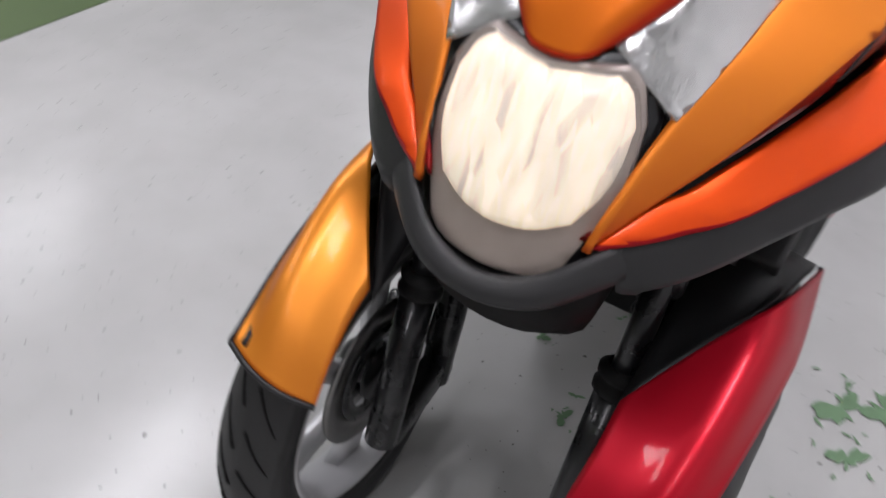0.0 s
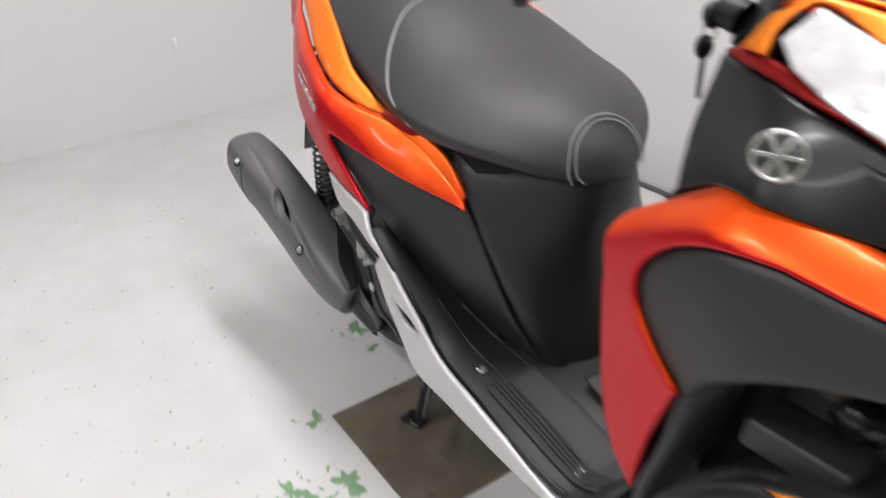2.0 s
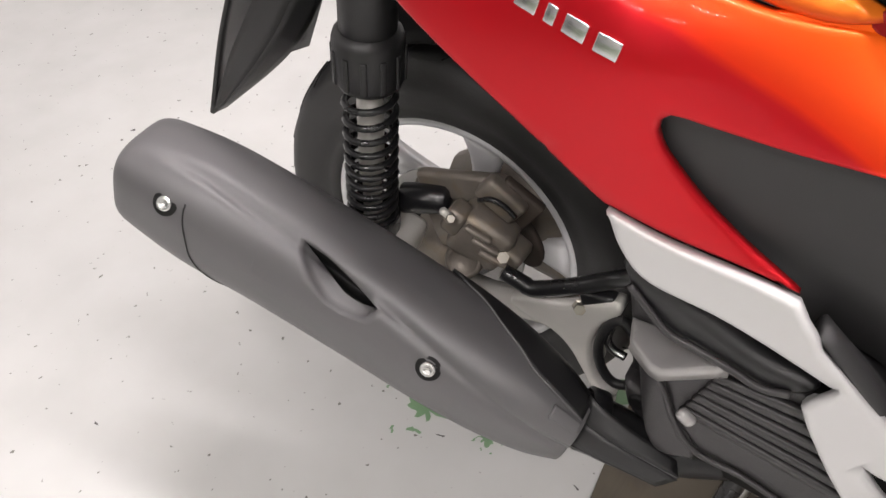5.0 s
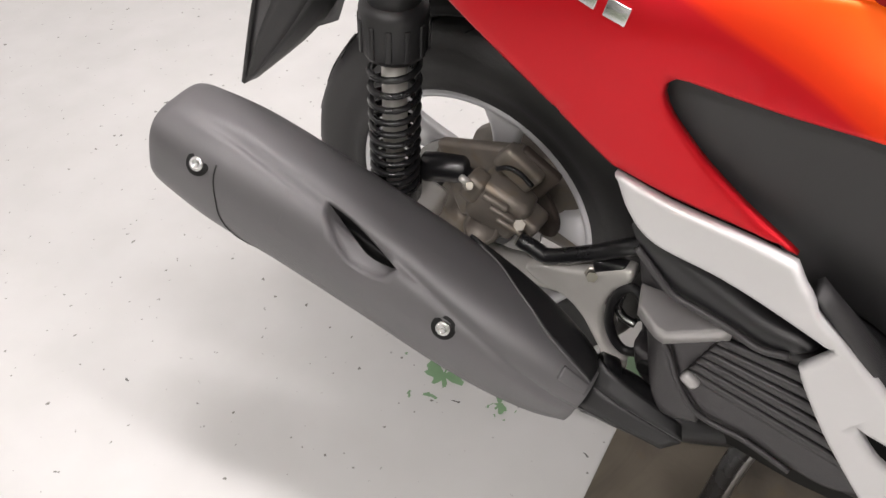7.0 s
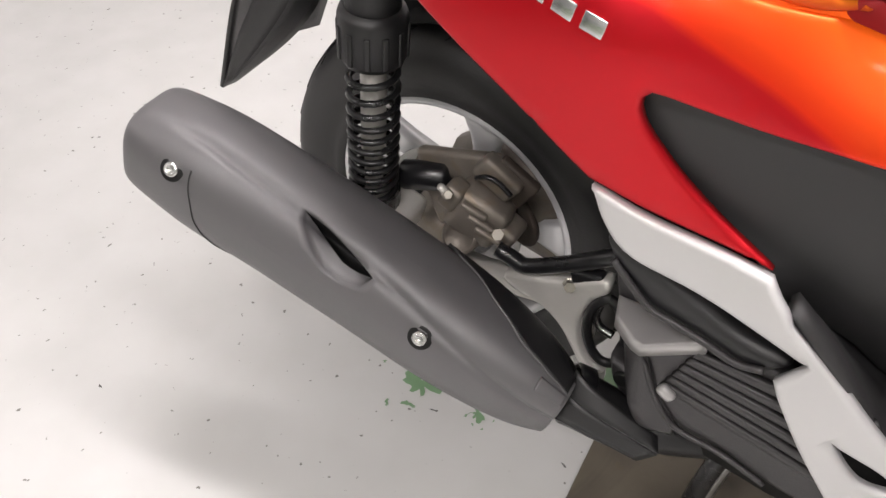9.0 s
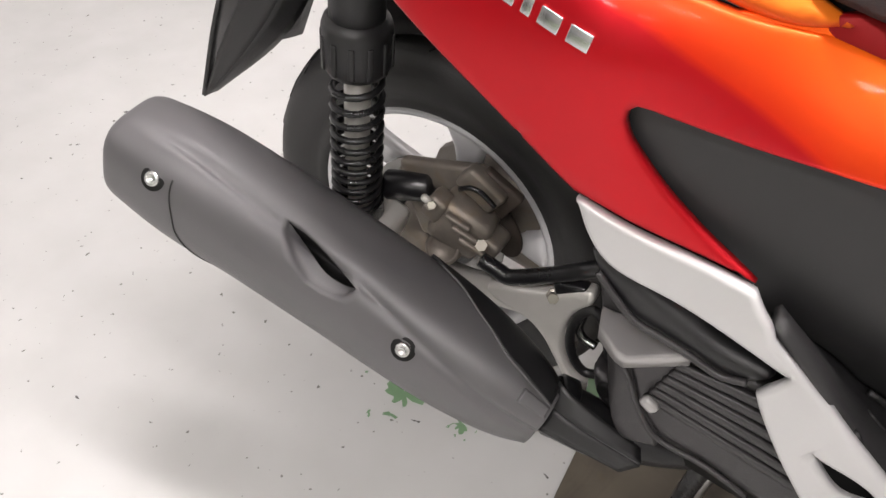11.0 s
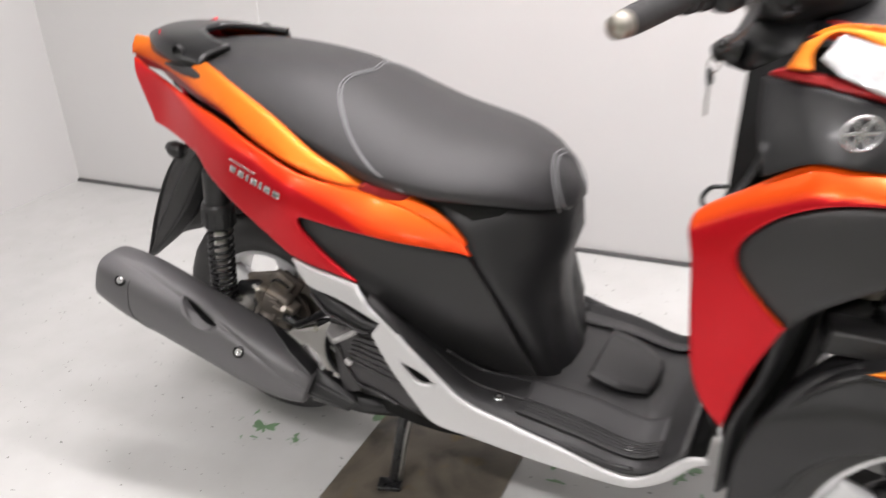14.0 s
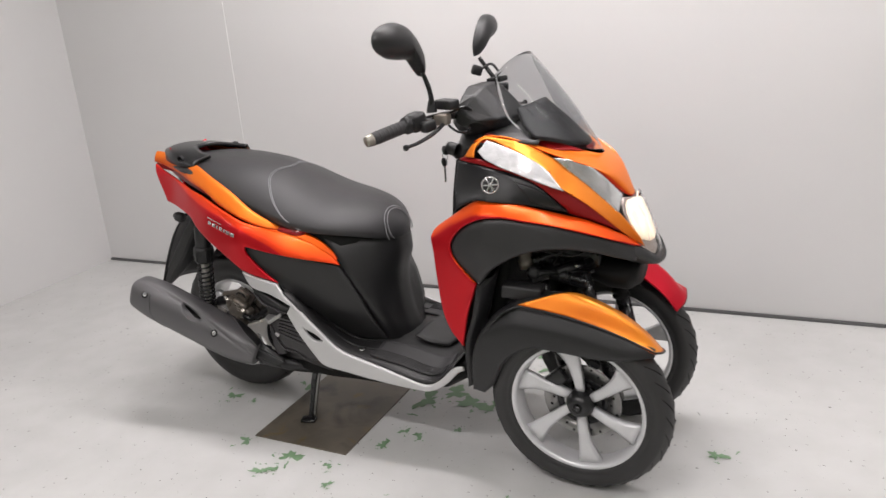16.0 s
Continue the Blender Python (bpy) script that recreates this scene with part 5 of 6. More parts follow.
# ---- exhaust ----
ex = thing_part("exhaust", "charcoal exhaust silencer with a heat shield")
EX = [(-.230, -.290, .445, .044), (-.225, -.2885, .442, .0525), (-.208, -.285, .434, .0585), (-.155, -.276, .410, .066), (-.08, -.264, .376, .067), (.02, -.256, .338, .066), (.10, -.252, .308, .064), (.16, -.25, .286, .058), (.205, -.248, .268, .048), (.235, -.246, .256, .036)]
CORE = [Vector(e[:3]) for e in EX]
EXDIR = (CORE[-1] - CORE[0]).normalized()
EXUP = Vector((0, 0, 1)) - EXDIR * EXDIR.z
EXUP.normalize()
EXOUT = EXUP.cross(EXDIR)
if EXOUT.y > 0:
    EXOUT = -EXOUT


def ex_core(k):
    """Centre line and radius at the fractional station k, smoothly."""
    i = min(int(k), len(EX) - 2)
    t = k - i
    p = [np.array(EX[min(max(q, 0), len(EX) - 1)]) for q in (i - 1, i, i + 1, i + 2)]
    return .5 * (2 * p[1] + (p[2] - p[0]) * t + (2 * p[0] - 5 * p[1] + 4 * p[2] - p[3]) * t * t + (3 * p[1] - p[0] - 3 * p[2] + p[3]) * t ** 3)


def ex_surface(f, a, lift=0.0):
    """f along the silencer, a = angle from outward (0) to up (90)."""
    q = ex_core(min(max(f, 0), 1) * (len(EX) - 1))
    c, r = Vector(q[:3]), q[3] + lift
    # a soft crease runs along the upper outer face
    b = (a + 180) % 360 - 180
    line = float(np.interp(f, [0, .34, .47, .56, .65, .8, 1], [90, 85, 71, 66, 52, 34, 20]))
    if f > .25:
        r -= .0045 * min(1, (f - .25) / .12) * max(0.0, 1 - abs(b - line + 11) / 11) ** 1.5
    ca, sa = math.cos(radians(a)), math.sin(radians(a))
    # flattened outer face, boxy cross-section
    e = float(np.interp(f, [0, .12, .45], [.58, .64, .78]))
    return c + EXOUT * (math.copysign(abs(ca) ** e, ca) * r * 0.86) + EXUP * (math.copysign(abs(sa) ** e, sa) * r)


# the shield leaves a window that the scoop's own patch fills
F0, F1, A0, A1 = 44 / 100, 62 / 100, 9, 84
NA = 120
vs = [ex_surface(j / 100, i * 360 / NA) for j in range(101) for i in range(NA)]
fs = []
for j in range(100):
    for i in range(NA):
        f, a = j / 100, i * 360 / NA
        if F0 - .001 < f < F1 - .005 and A0 - .1 < a < A1 - .1:
            continue
        fs.append((j * NA + i, j * NA + (i + 1) % NA, (j + 1) * NA + (i + 1) % NA, (j + 1) * NA + i))
fs += [tuple(range(NA)), tuple(range(100 * NA + NA - 1, 100 * NA - 1, -1))]
SCOOP_UP = [(v.x, v.y * 100) for v in spline([(.475, .690, 0), (.500, .672, 0), (.530, .60, 0), (.572, .465, 0)], 25)]
SCOOP_LOW = [(v.x, v.y * 100) for v in spline([(.475, .690, 0), (.479, .580, 0), (.487, .478, 0), (.505, .315, 0), (.524, .215, 0), (.546, .230, 0), (.564, .307, 0), (.572, .465, 0)], 25)]
edge = SCOOP_UP + SCOOP_LOW[-2:0:-1]
mate = SCOOP_UP + SCOOP_UP[-2:0:-1]
n = len(edge)
cf, ca = .524, 46.0


def to_frame(f, a):
    u, v = (f - cf) / (F1 - F0), (a - ca) / (A1 - A0)
    t = min((((F1 if u > 0 else F0) - cf) / (F1 - F0) / u) if abs(u) > 1e-9 else 99, (((A1 if v > 0 else A0) - ca) / (A1 - A0) / v) if abs(v) > 1e-9 else 99)
    return cf + u * t * (F1 - F0), ca + v * t * (A1 - A0)


def toward(p, q, k):
    return p[0] + (q[0] - p[0]) * k, p[1] + (q[1] - p[1]) * k


border = [to_frame(*e) for e in edge]
for corner in ((F0, A0), (F0, A1), (F1, A0), (F1, A1)):
    near = min(range(n), key=lambda i: abs(border[i][0] - corner[0]) / (F1 - F0) + abs(border[i][1] - corner[1]) / (A1 - A0))
    border[near] = corner
rings = []
for k in range(7):
    g = k / 6
    rings.append([ex_surface(*toward(o, e, g)) for o, e in zip(border, edge)])
mid = (cf, ca)
lip = [toward(e, mid, .035) for e in edge]
rings.append([ex_surface(*e, -.006) for e in lip])
ramp = [toward(e, m2, .52) for e, m2 in zip(lip, mate)]
for k in (.33, .66, 1.0):
    rings.append([ex_surface(*toward(e, r, k), -.006 - (.009 * k if e[1] < m2[1] - 4 else .002 * k)) for e, r, m2 in zip(lip, ramp, mate)])
vs2, fs2 = [], []
for r in rings:
    vs2 += r
for k in range(len(rings) - 1):
    fs2 += [(k * n + i, k * n + (i + 1) % n, (k + 1) * n + (i + 1) % n, (k + 1) * n + i) for i in range(n)]
shield = part("heat_shield", merge(soup(vs, fs), soup(vs2, fs2)), SHIELD, ex, "satin charcoal heat shield with a scoop")
# the scoop's inside is coloured near black to stand for its shade
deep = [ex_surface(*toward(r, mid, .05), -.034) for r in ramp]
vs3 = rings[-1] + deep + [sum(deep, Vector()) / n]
part("scoop_opening", soup(vs3, [(i, (i + 1) % n, n + (i + 1) % n, n + i) for i in range(n)] + [(n + i, n + (i + 1) % n, 2 * n) for i in range(n)]), DARK, shield, "scoop opening with its shade painted dark")
for f, a in ((.305, 27), (.66, 22)):
    p = ex_surface(f, a)
    n = (p - ex_surface(f, a, -0.02)).normalized()
    q = Matrix.Translation(p) @ n.to_track_quat("Z", "Y").to_matrix().to_4x4()
    part("screw_recess", lathe([(.0125, .0006), (.0105, .0012), (.0, .0006)], q, 24), DARK, shield, "dark disc painting the shade of a screw recess")
    part("shield_screw", lathe([(.0075, .001), (.0075, .0035), (.006, .0045), (.0035, .0045), (.003, .003), (.0, .003)], q, 20), STEEL, shield, "steel socket screw")
# seam between silencer and the front shield
seam = [ex_surface(.335 + .0000095 * (38 - a) ** 2, a, .0004) for a in range(-70, 40, 6)]
part("shield_seam", tube(seam, .0009, 5, 30), BLACK, shield)
guard_edge = [ex_surface(.64 + .34 * k / 8, float(np.interp(k, [0, 2, 4, 6, 8], [124, 97, 84, 77, 72])), .0015) for k in range(9)]
part("front_guard", sheet([[tuple(p) for p in guard_edge], [tuple(ex_surface(.62 + .36 * k / 8, 135 - 42 * k / 8, .004)) for k in range(9)], [tuple(ex_surface(.64 + .34 * k / 8, 165 - 50 * k / 8, .002)) for k in range(9)]], 24, 5, .004), BLACK, ex, "black front guard")
part("guard_edge", tube(guard_edge, .0011, 6, 30), SHIELD, ex, "thin charcoal edge of the guard")
part("exhaust_pipe", tube([(.20, -.236, .262), (.255, -.215, .238), (.32, -.20, .215), (.40, -.15, .19)], [.026, .020], 14, 20), BLACK, ex, "black exhaust pipe")
part("pipe_clamp", lathe([(.030, -.010), (.033, -.008), (.033, .008), (.030, .010)], Matrix.Translation((.243, -.222, .244)) @ Vector((.06, .02, -.025)).to_track_quat("Z", "Y").to_matrix().to_4x4(), 20), BLACKSTEEL, ex, "black pipe clamp")
part("outlet_pocket", sheet([[tuple(ex_surface(f, a, .0022)) for f in (.885, .92, .95, .985)] for a in (46, 58, 68)], 14, 3, .002), SHIELD, ex, "recessed grey pocket in the shield")
PIPE = [[(.244, -.232, .300), (.262, -.236, .290), (.330, -.228, .247)], [(.242, -.246, .276), (.275, -.250, .268), (.337, -.240, .240)], [(.236, -.258, .250), (.280, -.257, .246), (.322, -.247, .228)], [(.238, -.246, .228), (.275, -.243, .222), (.315, -.236, .216)]]
for a, b in zip(PIPE, PIPE[1:]):
    part("pipe_guard", sheet([a, b], 12, 4, .003), BLACK, ex, "faceted black pipe guard")
for a in PIPE[1:3]:
    part("pipe_guard_edge", tube(a, .0011, 6, 16), SHIELD, ex, "thin pale edge of the pipe guard")

# ---- finned engine cover on the right ----
FIN = [(.300, .374, 1), (.345, .404, 1), (.41, .408), (.470, .372), (.515, .300, 1), (.470, .268), (.43, .270), (.388, .284), (.345, .290, 1), (.322, .318), (.309, .350)]


def fin_place(x, z, inset):
    return Vector((x, -.236 - .02 * (x - .30) + inset, z))


cover = part("engine_cover", panel(FIN, fin_place, thick=.03, roll=.006), COVERGREY, scooter, "weathered charcoal finned engine cover")
fin_left, fin_right = ((.345, .402), (.322, .338)), ((.418, .402), (.486, .302))


def fin_point(k, f):
    """A point f of the way along the cover's fin line k, counted from the top."""
    a = Vector(fin_left[0]).lerp(Vector(fin_left[1]), k / 6)
    return tuple(a.lerp(Vector(fin_right[0]).lerp(Vector(fin_right[1]), k / 6), f))


for k in range(6):
    a, b = k + .10, k + .80
    fin = [(*fin_point(a, .02), 1), (*fin_point(a, .98), 1), (*fin_point(b, .98), 1), (*fin_point(b, 0), 1)]
    part("cover_fin", panel(fin, lambda x, z, i: fin_place(x, z, i - .0065), thick=.004, roll=.0025, res=.03), COVERGREY, cover)
    # dark sheet in each gap paints the shade between fins
    gap = [(*fin_point(b, .01), 1), (*fin_point(b, .98), 1), (*fin_point(k + 1.10, .98), 1), (*fin_point(k + 1.10, .01), 1)]
    part("fin_groove", panel(gap, lambda x, z, i: fin_place(x, z, i - .0012), thick=.001, roll=.0006, res=.03), DARK, cover, "thin dark sheet painting the shade between two fins")
part("cover_rim", tube([fin_place(x, z, -.002) for x, z in ((.347, .402), (.301, .374), (.309, .350), (.322, .318), (.345, .290), (.388, .284), (.43, .270))], .0030, 8, 40), COVERGREY, cover, "raised rim of the cover")
part("cover_boss", box(pose(.331, -.246, .341, 0, 38, 0), .017, .010, .012, .004), LITCOVER, cover, "boss on the cover, its highlight painted pale")
LEDGE = [(.262, -.200, 1), (.290, -.200, 1), (.350, -.205, 1), (.352, -.242, 1), (.302, -.246, 1), (.294, -.244), (.270, -.226, 1)]
part("cover_ledge", panel(LEDGE, lambda x, y, i: Vector((x, y, .386 + .62 * max(0, x - .302) - i)), thick=.012, roll=.003, res=.01), LITCOVER, scooter, "ledge above the cover, its lit top painted pale")
UPRIGHT = [(.250, .440, 1), (.262, .372, 1), (.292, .382, 1), (.345, .39, 1), (.345, .45, 1), (.29, .47)]
part("cover_upright", panel(UPRIGHT, lambda x, z, i: Vector((x, -.198 - .10 * (x - .26) + i, z)), thick=.015, roll=.003, res=.012), COVERGREY, scooter, "charcoal upright behind the ledge")
FOOT = [(.268, .380, 1), (.300, .374, 1), (.312, .350), (.325, .318), (.340, .296), (.345, .270, 1), (.312, .262), (.292, .300), (.279, .352)]
part("cover_foot", panel(FOOT, lambda x, z, i: Vector((x, -.214 - .72 * max(0, min(.03, x - .268)) + i, z)), thick=.02, roll=.004, res=.01), COVERGREY, scooter, "charcoal side of the cover")
BELLY = [(.262, .292, 1), (.300, .282), (.340, .300, 1), (.43, .290), (.50, .262), (.50, .222), (.437, .226), (.392, .233), (.346, .232), (.306, .234), (.270, .256)]
part("engine_belly", panel(BELLY, lambda x, z, i: Vector((x, -.200 - .03 * (x - .26) + i, z)), thick=.03, roll=.012, res=.014), COVERGREY, scooter, "charcoal engine belly below the cover")
part("belly_hole", lathe([(.0, .0015), (.0065, .0015), (.0085, .001), (.0095, -.002)], Matrix.Translation((.281, -.205, .277)) @ pose(0, 0, 0, 85), 16), DARK, scooter, "dark disc painting the shade of a round hole")
PAD = [(.262, .500), (.295, .489), (.34, .467), (.372, .452), (.404, .446), (.412, .440), (.397, .426), (.376, .422), (.352, .431), (.323, .439), (.304, .444), (.287, .460), (.268, .480)]
part("under_sill_guard", panel(PAD, lambda x, z, i: Vector((x, -.258 + i, z)), roll=.010, thick=.02), BLACK, scooter, "thick black guard below the sill")
part("guard_lip", tube([(.270, -.258, .481), (.288, -.260, .464), (.305, -.261, .449), (.324, -.261, .444), (.352, -.261, .436), (.376, -.261, .428), (.396, -.260, .431)], .0032, 10, 40), COVERGREY, scooter, "charcoal lower lip of the guard")
part("step_lip", box(pose(.418, -.245, .409, 0, 30, 0), .022, .016, .012, .003), SILVER, scooter, "silver lip behind the sill")

# ---- rear mudguard flap and plate holder ----
flap = sheet([[(-.115, -.105, .655), (-.17, -.105, .60), (-.225, -.105, .53), (-.28, -.105, .455), (-.34, -.10, .362)], [(-.11, -.098, .625), (-.155, -.098, .565), (-.20, -.097, .505), (-.26, -.095, .44), (-.338, -.094, .363)]], 20, 4, .006)
part("rear_flap_side", flap, GREY, scooter, "charcoal face of the rear mudguard side")
part("rear_flap_lip", sheet([[(-.11, -.098, .625), (-.155, -.098, .565), (-.20, -.097, .505), (-.26, -.095, .44), (-.338, -.094, .363)], [(-.108, -.070, .60), (-.148, -.066, .545), (-.19, -.062, .49), (-.245, -.06, .435), (-.335, -.08, .362)]], 20, 4, .005), BLACK, scooter, "black inner lip of the rear mudguard side")
part("rear_mudguard", sheet([[(-.12, -.105, .68), (-.20, -.105, .61), (-.27, -.105, .50), (-.34, -.10, .362)], [(-.14, 0, .70), (-.225, 0, .63), (-.295, 0, .52), (-.355, 0, .375)], [(-.12, .105, .68), (-.20, .105, .61), (-.27, .105, .50), (-.34, .10, .362)]], 20, 6, .005), BLACK, scooter, "black rear mudguard")
part("tail_underside", sheet([[(-.09, -.13, .755), (.0, -.15, .715), (.08, -.17, .665), (.2, -.19, .60)], [(-.11, 0, .74), (.0, 0, .70), (.08, 0, .655), (.2, 0, .60)], [(-.09, .13, .755), (.0, .15, .715), (.08, .17, .665), (.2, .19, .60)]], 16, 5, .004), DARK, scooter, "black tail underside")
for s in (-1, 1):
    ind = part("rear_indicator", lathe([(.0, .028), (.010, .026), (.017, .012), (.018, -.004), (.012, -.014), (.0, -.016)], Matrix.Translation((-.117, s * .151, .673)) @ pose(0, 0, 0, 0, -75), 18), BLACK, scooter, "small black rear indicator")
    part("indicator_stalk", tube([(-.112, s * .145, .675), (-.10, s * .12, .685), (-.09, s * .09, .70)], .006, 8), BLACK, scooter, "black stalk")

# ---- side stand ----
stand = thing_part("side_stand", "black steel stand with a flat foot")
part("stand_leg", tube([(.400, -.15, .215), (.385, -.162, .145), (.377, -.172, .08), (.370, -.185, .014)], .011, 10), BLACKSTEEL, stand, "black steel leg")
part("stand_leg_inner", tube([(.412, -.147, .21), (.397, -.158, .145), (.388, -.170, .08), (.382, -.182, .02)], .006, 8), DISC, stand, "dull steel return spring")
part("stand_foot", box(pose(.366, -.195, .012, 0, 0, 20), .05, .035, .010, .003), BLACKSTEEL, stand, "flat black foot")

# ---- handlebar ----
hood_rings = []
for y, x0, x1, z0, z1, cut in ((-.124, .955, 1.02, .985, 1.035, .02), (-.095, .93, 1.065, .962, 1.068, .035), (-.045, .915, 1.090, .945, 1.090, .05), (.045, .915, 1.090, .945, 1.090, .05), (.095, .93, 1.065, .962, 1.068, .035), (.124, .955, 1.02, .985, 1.035, .02)):
    hood_rings.append([(x0, y, z0 + .35 * (z1 - z0)), (x0 + .25 * (x1 - x0), y, z1), (x1 - cut - .03, y, z1 + .002), (x1, y, z0 + .42 * (z1 - z0)), (x1 - .02, y, z0 + .02), (x0 + .5 * (x1 - x0), y, z0), (x0 + .02, y, z0 + .01)])
hood = loft(hood_rings)
bmesh.ops.bevel(hood, geom=hood.edges[:], offset=.006, segments=2, affect="EDGES", profile=.5)
part("handlebar_cover", hood, BLACK, scooter, "satin black angular handlebar cover", smooth=False)
part("steering_neck", loft([[(1.0 + r * math.cos(a), r * 1.25 * math.sin(a), z) for a in [2 * math.pi * q / 20 for q in range(20)]] for z, r in ((.90, .105), (.94, .085), (.965, .075))]), GLOSSBLACK, scooter, "gloss black steering neck")
part("instrument_lid", box(pose(1.0, 0.06, 1.094, 0, -6, 0), .045, .05, .014, .004), DARK, scooter, "dark instrument lid")
for s in (-1, 1):
    e0, e1 = Vector((.842, s * .358, .999)), Vector((.905, s * .215, 1.026))
    d = (e1 - e0).normalized()
    e1 = e0.lerp(e1, .66)
    grip = part("handlebar_grip", tube([e0, e0.lerp(e1, .12), e0.lerp(e1, .13), e0.lerp(e1, .9), e1], .0165, 18, 14), MAT, scooter, "black rubber grip")
    for f in (.16, .28, .40, .52, .64, .76, .88):
        part("grip_ring", tube([e0.lerp(e1, f), e0.lerp(e1, f + .035)], .0175, 16), MAT, grip)
    part("bar_end", tube([e0 - d * .018, e0 - d * .016, e0], [.013, .0165], 16, 5), BOLT, scooter, "dull metal bar end")
    part("grip_collar", tube([e1, e1 + d * .016], .023, 18), BLACK, scooter, "black grip collar")
    part("switch_gear", merge(box(Matrix.Translation(e1 + d * .035) @ d.to_track_quat("X", "Z").to_matrix().to_4x4(), .05, .045, .05, .012), box(Matrix.Translation(e1 + d * .04 + Vector((.03, 0, -.012))) @ d.to_track_quat("X", "Z").to_matrix().to_4x4(), .04, .03, .03, .008)), BLACK, scooter, "black switch housing")
    part("handlebar", tube([e1, (.945, s * .14, 1.025), (.96, s * .07, 1.01)], .012, 12), BLACKSTEEL, scooter, "black handlebar")
    part("brake_lever", merge(tube([(.955, s * .185, 1.012), (.962, s * .26, .998), (.958, s * .33, .988), (.95, s * .372, .985)], [.006, .0045], 8, 16), lathe([(.0, .008), (.006, .006), (.008, 0), (.006, -.006), (.0, -.008)], pose(.951, s * .38, .985), 12)), BLACKSTEEL, scooter, "black brake lever with a ball end")
    part("reservoir", box(pose(.955, s * .165, 1.058, 0, 0, s * 20), .06, .04, .026, .006), BLACK, scooter, "black brake fluid reservoir")
    part("lever_perch", box(pose(.95, s * .185, 1.022), .04, .03, .03, .006), GRIME, scooter, "cast lever perch")
    part("control_cable", tube([(.955, s * .17, 1.03), (.985, s * .13, 1.045), (1.01, s * .09, 1.02)], .004, 8), BLACKSTEEL, scooter, "black cable")
    part("clutch_hose", tube([(.96, s * .175, 1.005), (.985, s * .165, .985), (1.0, s * .135, .985), (.985, s * .11, 1.0)], .0035, 8), BLACKSTEEL, scooter, "black hose")
    # mirror
    mir = thing_part("mirror", "black wing mirror on a thin stem")
    part("mirror_stem", tube([(.925, s * .195, 1.05), (.93, s * .20, 1.075), (.925 if s < 0 else .91, s * .20, 1.105), (.915 if s < 0 else .884, s * (.208 if s < 0 else .194), 1.145)], [.0075, .006], 10, 14), BLACKSTEEL, mir, "black stem")
    part("stem_boot", lathe([(.014, 0), (.011, .015), (.008, .03)], pose(.926, s * .195, 1.042), 14), BLACK, mir, "rubber stem boot")
    shape = [(.0, -.10), (-.006, -.05), (.028, .0), (.072, .040), (.12, .056), (.17, .053), (.208, .037), (.219, .012), (.205, -.012), (.16, -.034), (.11, -.043), (.062, -.048), (.035, -.072)]
    m = Matrix.Translation((.905 - (.026 if s > 0 else 0), s * .19, 1.224)) @ pose(0, 0, 0, 0, 0, -2 if s < 0 else 3) @ Matrix.Scale(.9 if s < 0 else .74, 4)
    outline = spline([(s * a, b, 0) for a, b in shape], 44, True)
    cen = Vector((s * .10, -.004, 0))
    rings = []
    for k, x in ((1.0, -.014), (1.01, -.008), (1.0, .0), (.90, .014), (.68, .026), (.36, .034), (.08, .037)):
        rings.append([m @ Vector((x, (cen + (p - cen) * k).x, (cen + (p - cen) * k).y)) for p in outline])
    part("mirror_shell", loft(rings), BLACK, mir, "satin black mirror shell")
    part("mirror_glass", loft([[m @ Vector((x, (cen + (p - cen) * .93).x, (cen + (p - cen) * .93).y)) for p in outline] for x in (-.0155, -.014)]), MIRROR, mir, "mirror glass")
part("clip_on_holder", merge(box(pose(.91, .12, 1.115, 0, 20, 30), .03, .035, .028, .005), tube([(.92, .12, 1.115), (.95, .135, 1.13), (.975, .14, 1.10)], .004, 8)), BLACK, scooter, "small black clip-on holder")

# key with fob in the ignition
key = thing("ignition_key", "bunch of keys with a black fob hanging from the ignition", "key", Matrix.Translation((.915, -.085, .92)))
part("key_bow", lathe([(.0, .005), (.011, .005), (.014, .002), (.014, -.002), (.011, -.005), (.0, -.005)], pose(-.012, 0, 0, 0, 70), 18), BLACK, key, "black key bow")
part("key_ring", tube([(-.014 + .008 * math.cos(a), .0, -.016 + .012 * math.sin(a)) for a in [2 * math.pi * q / 12 for q in range(12)]], .0012, 6, 24, True), STEEL, key, "steel key ring")
part("key_fob", lathe([(.0, .004), (.010, .004), (.013, .001), (.013, -.002), (.0, -.003)], pose(-.018, 0, -.034, 0, 80), 18), BLACK, key, "round black fob")
part("key_blade", box(pose(-.018, 0, -.068), .003, .008, .046, .001), STEEL, key, "steel key blade")
part("ignition_lock", lathe([(.0, .02), (.016, .02), (.018, .014), (.018, -.01)], pose(.925, -.085, .922, 0, -75), 20), BLACK, scooter, "black ignition lock")

# the fore part stands a little to the left of the line of the rear wheel
def shear_front():
    for ob in list(scooter.children) + [c for k in scooter.children for c in k.children] + [g for k in scooter.children for c in k.children for g in c.children]:
        if ob.type == "MESH":
            for v in ob.data.vertices:
                v.co.y += float(np.interp(v.co.x, [.55, 1.0, 1.28], [0, .012, .033]))


shear_front()

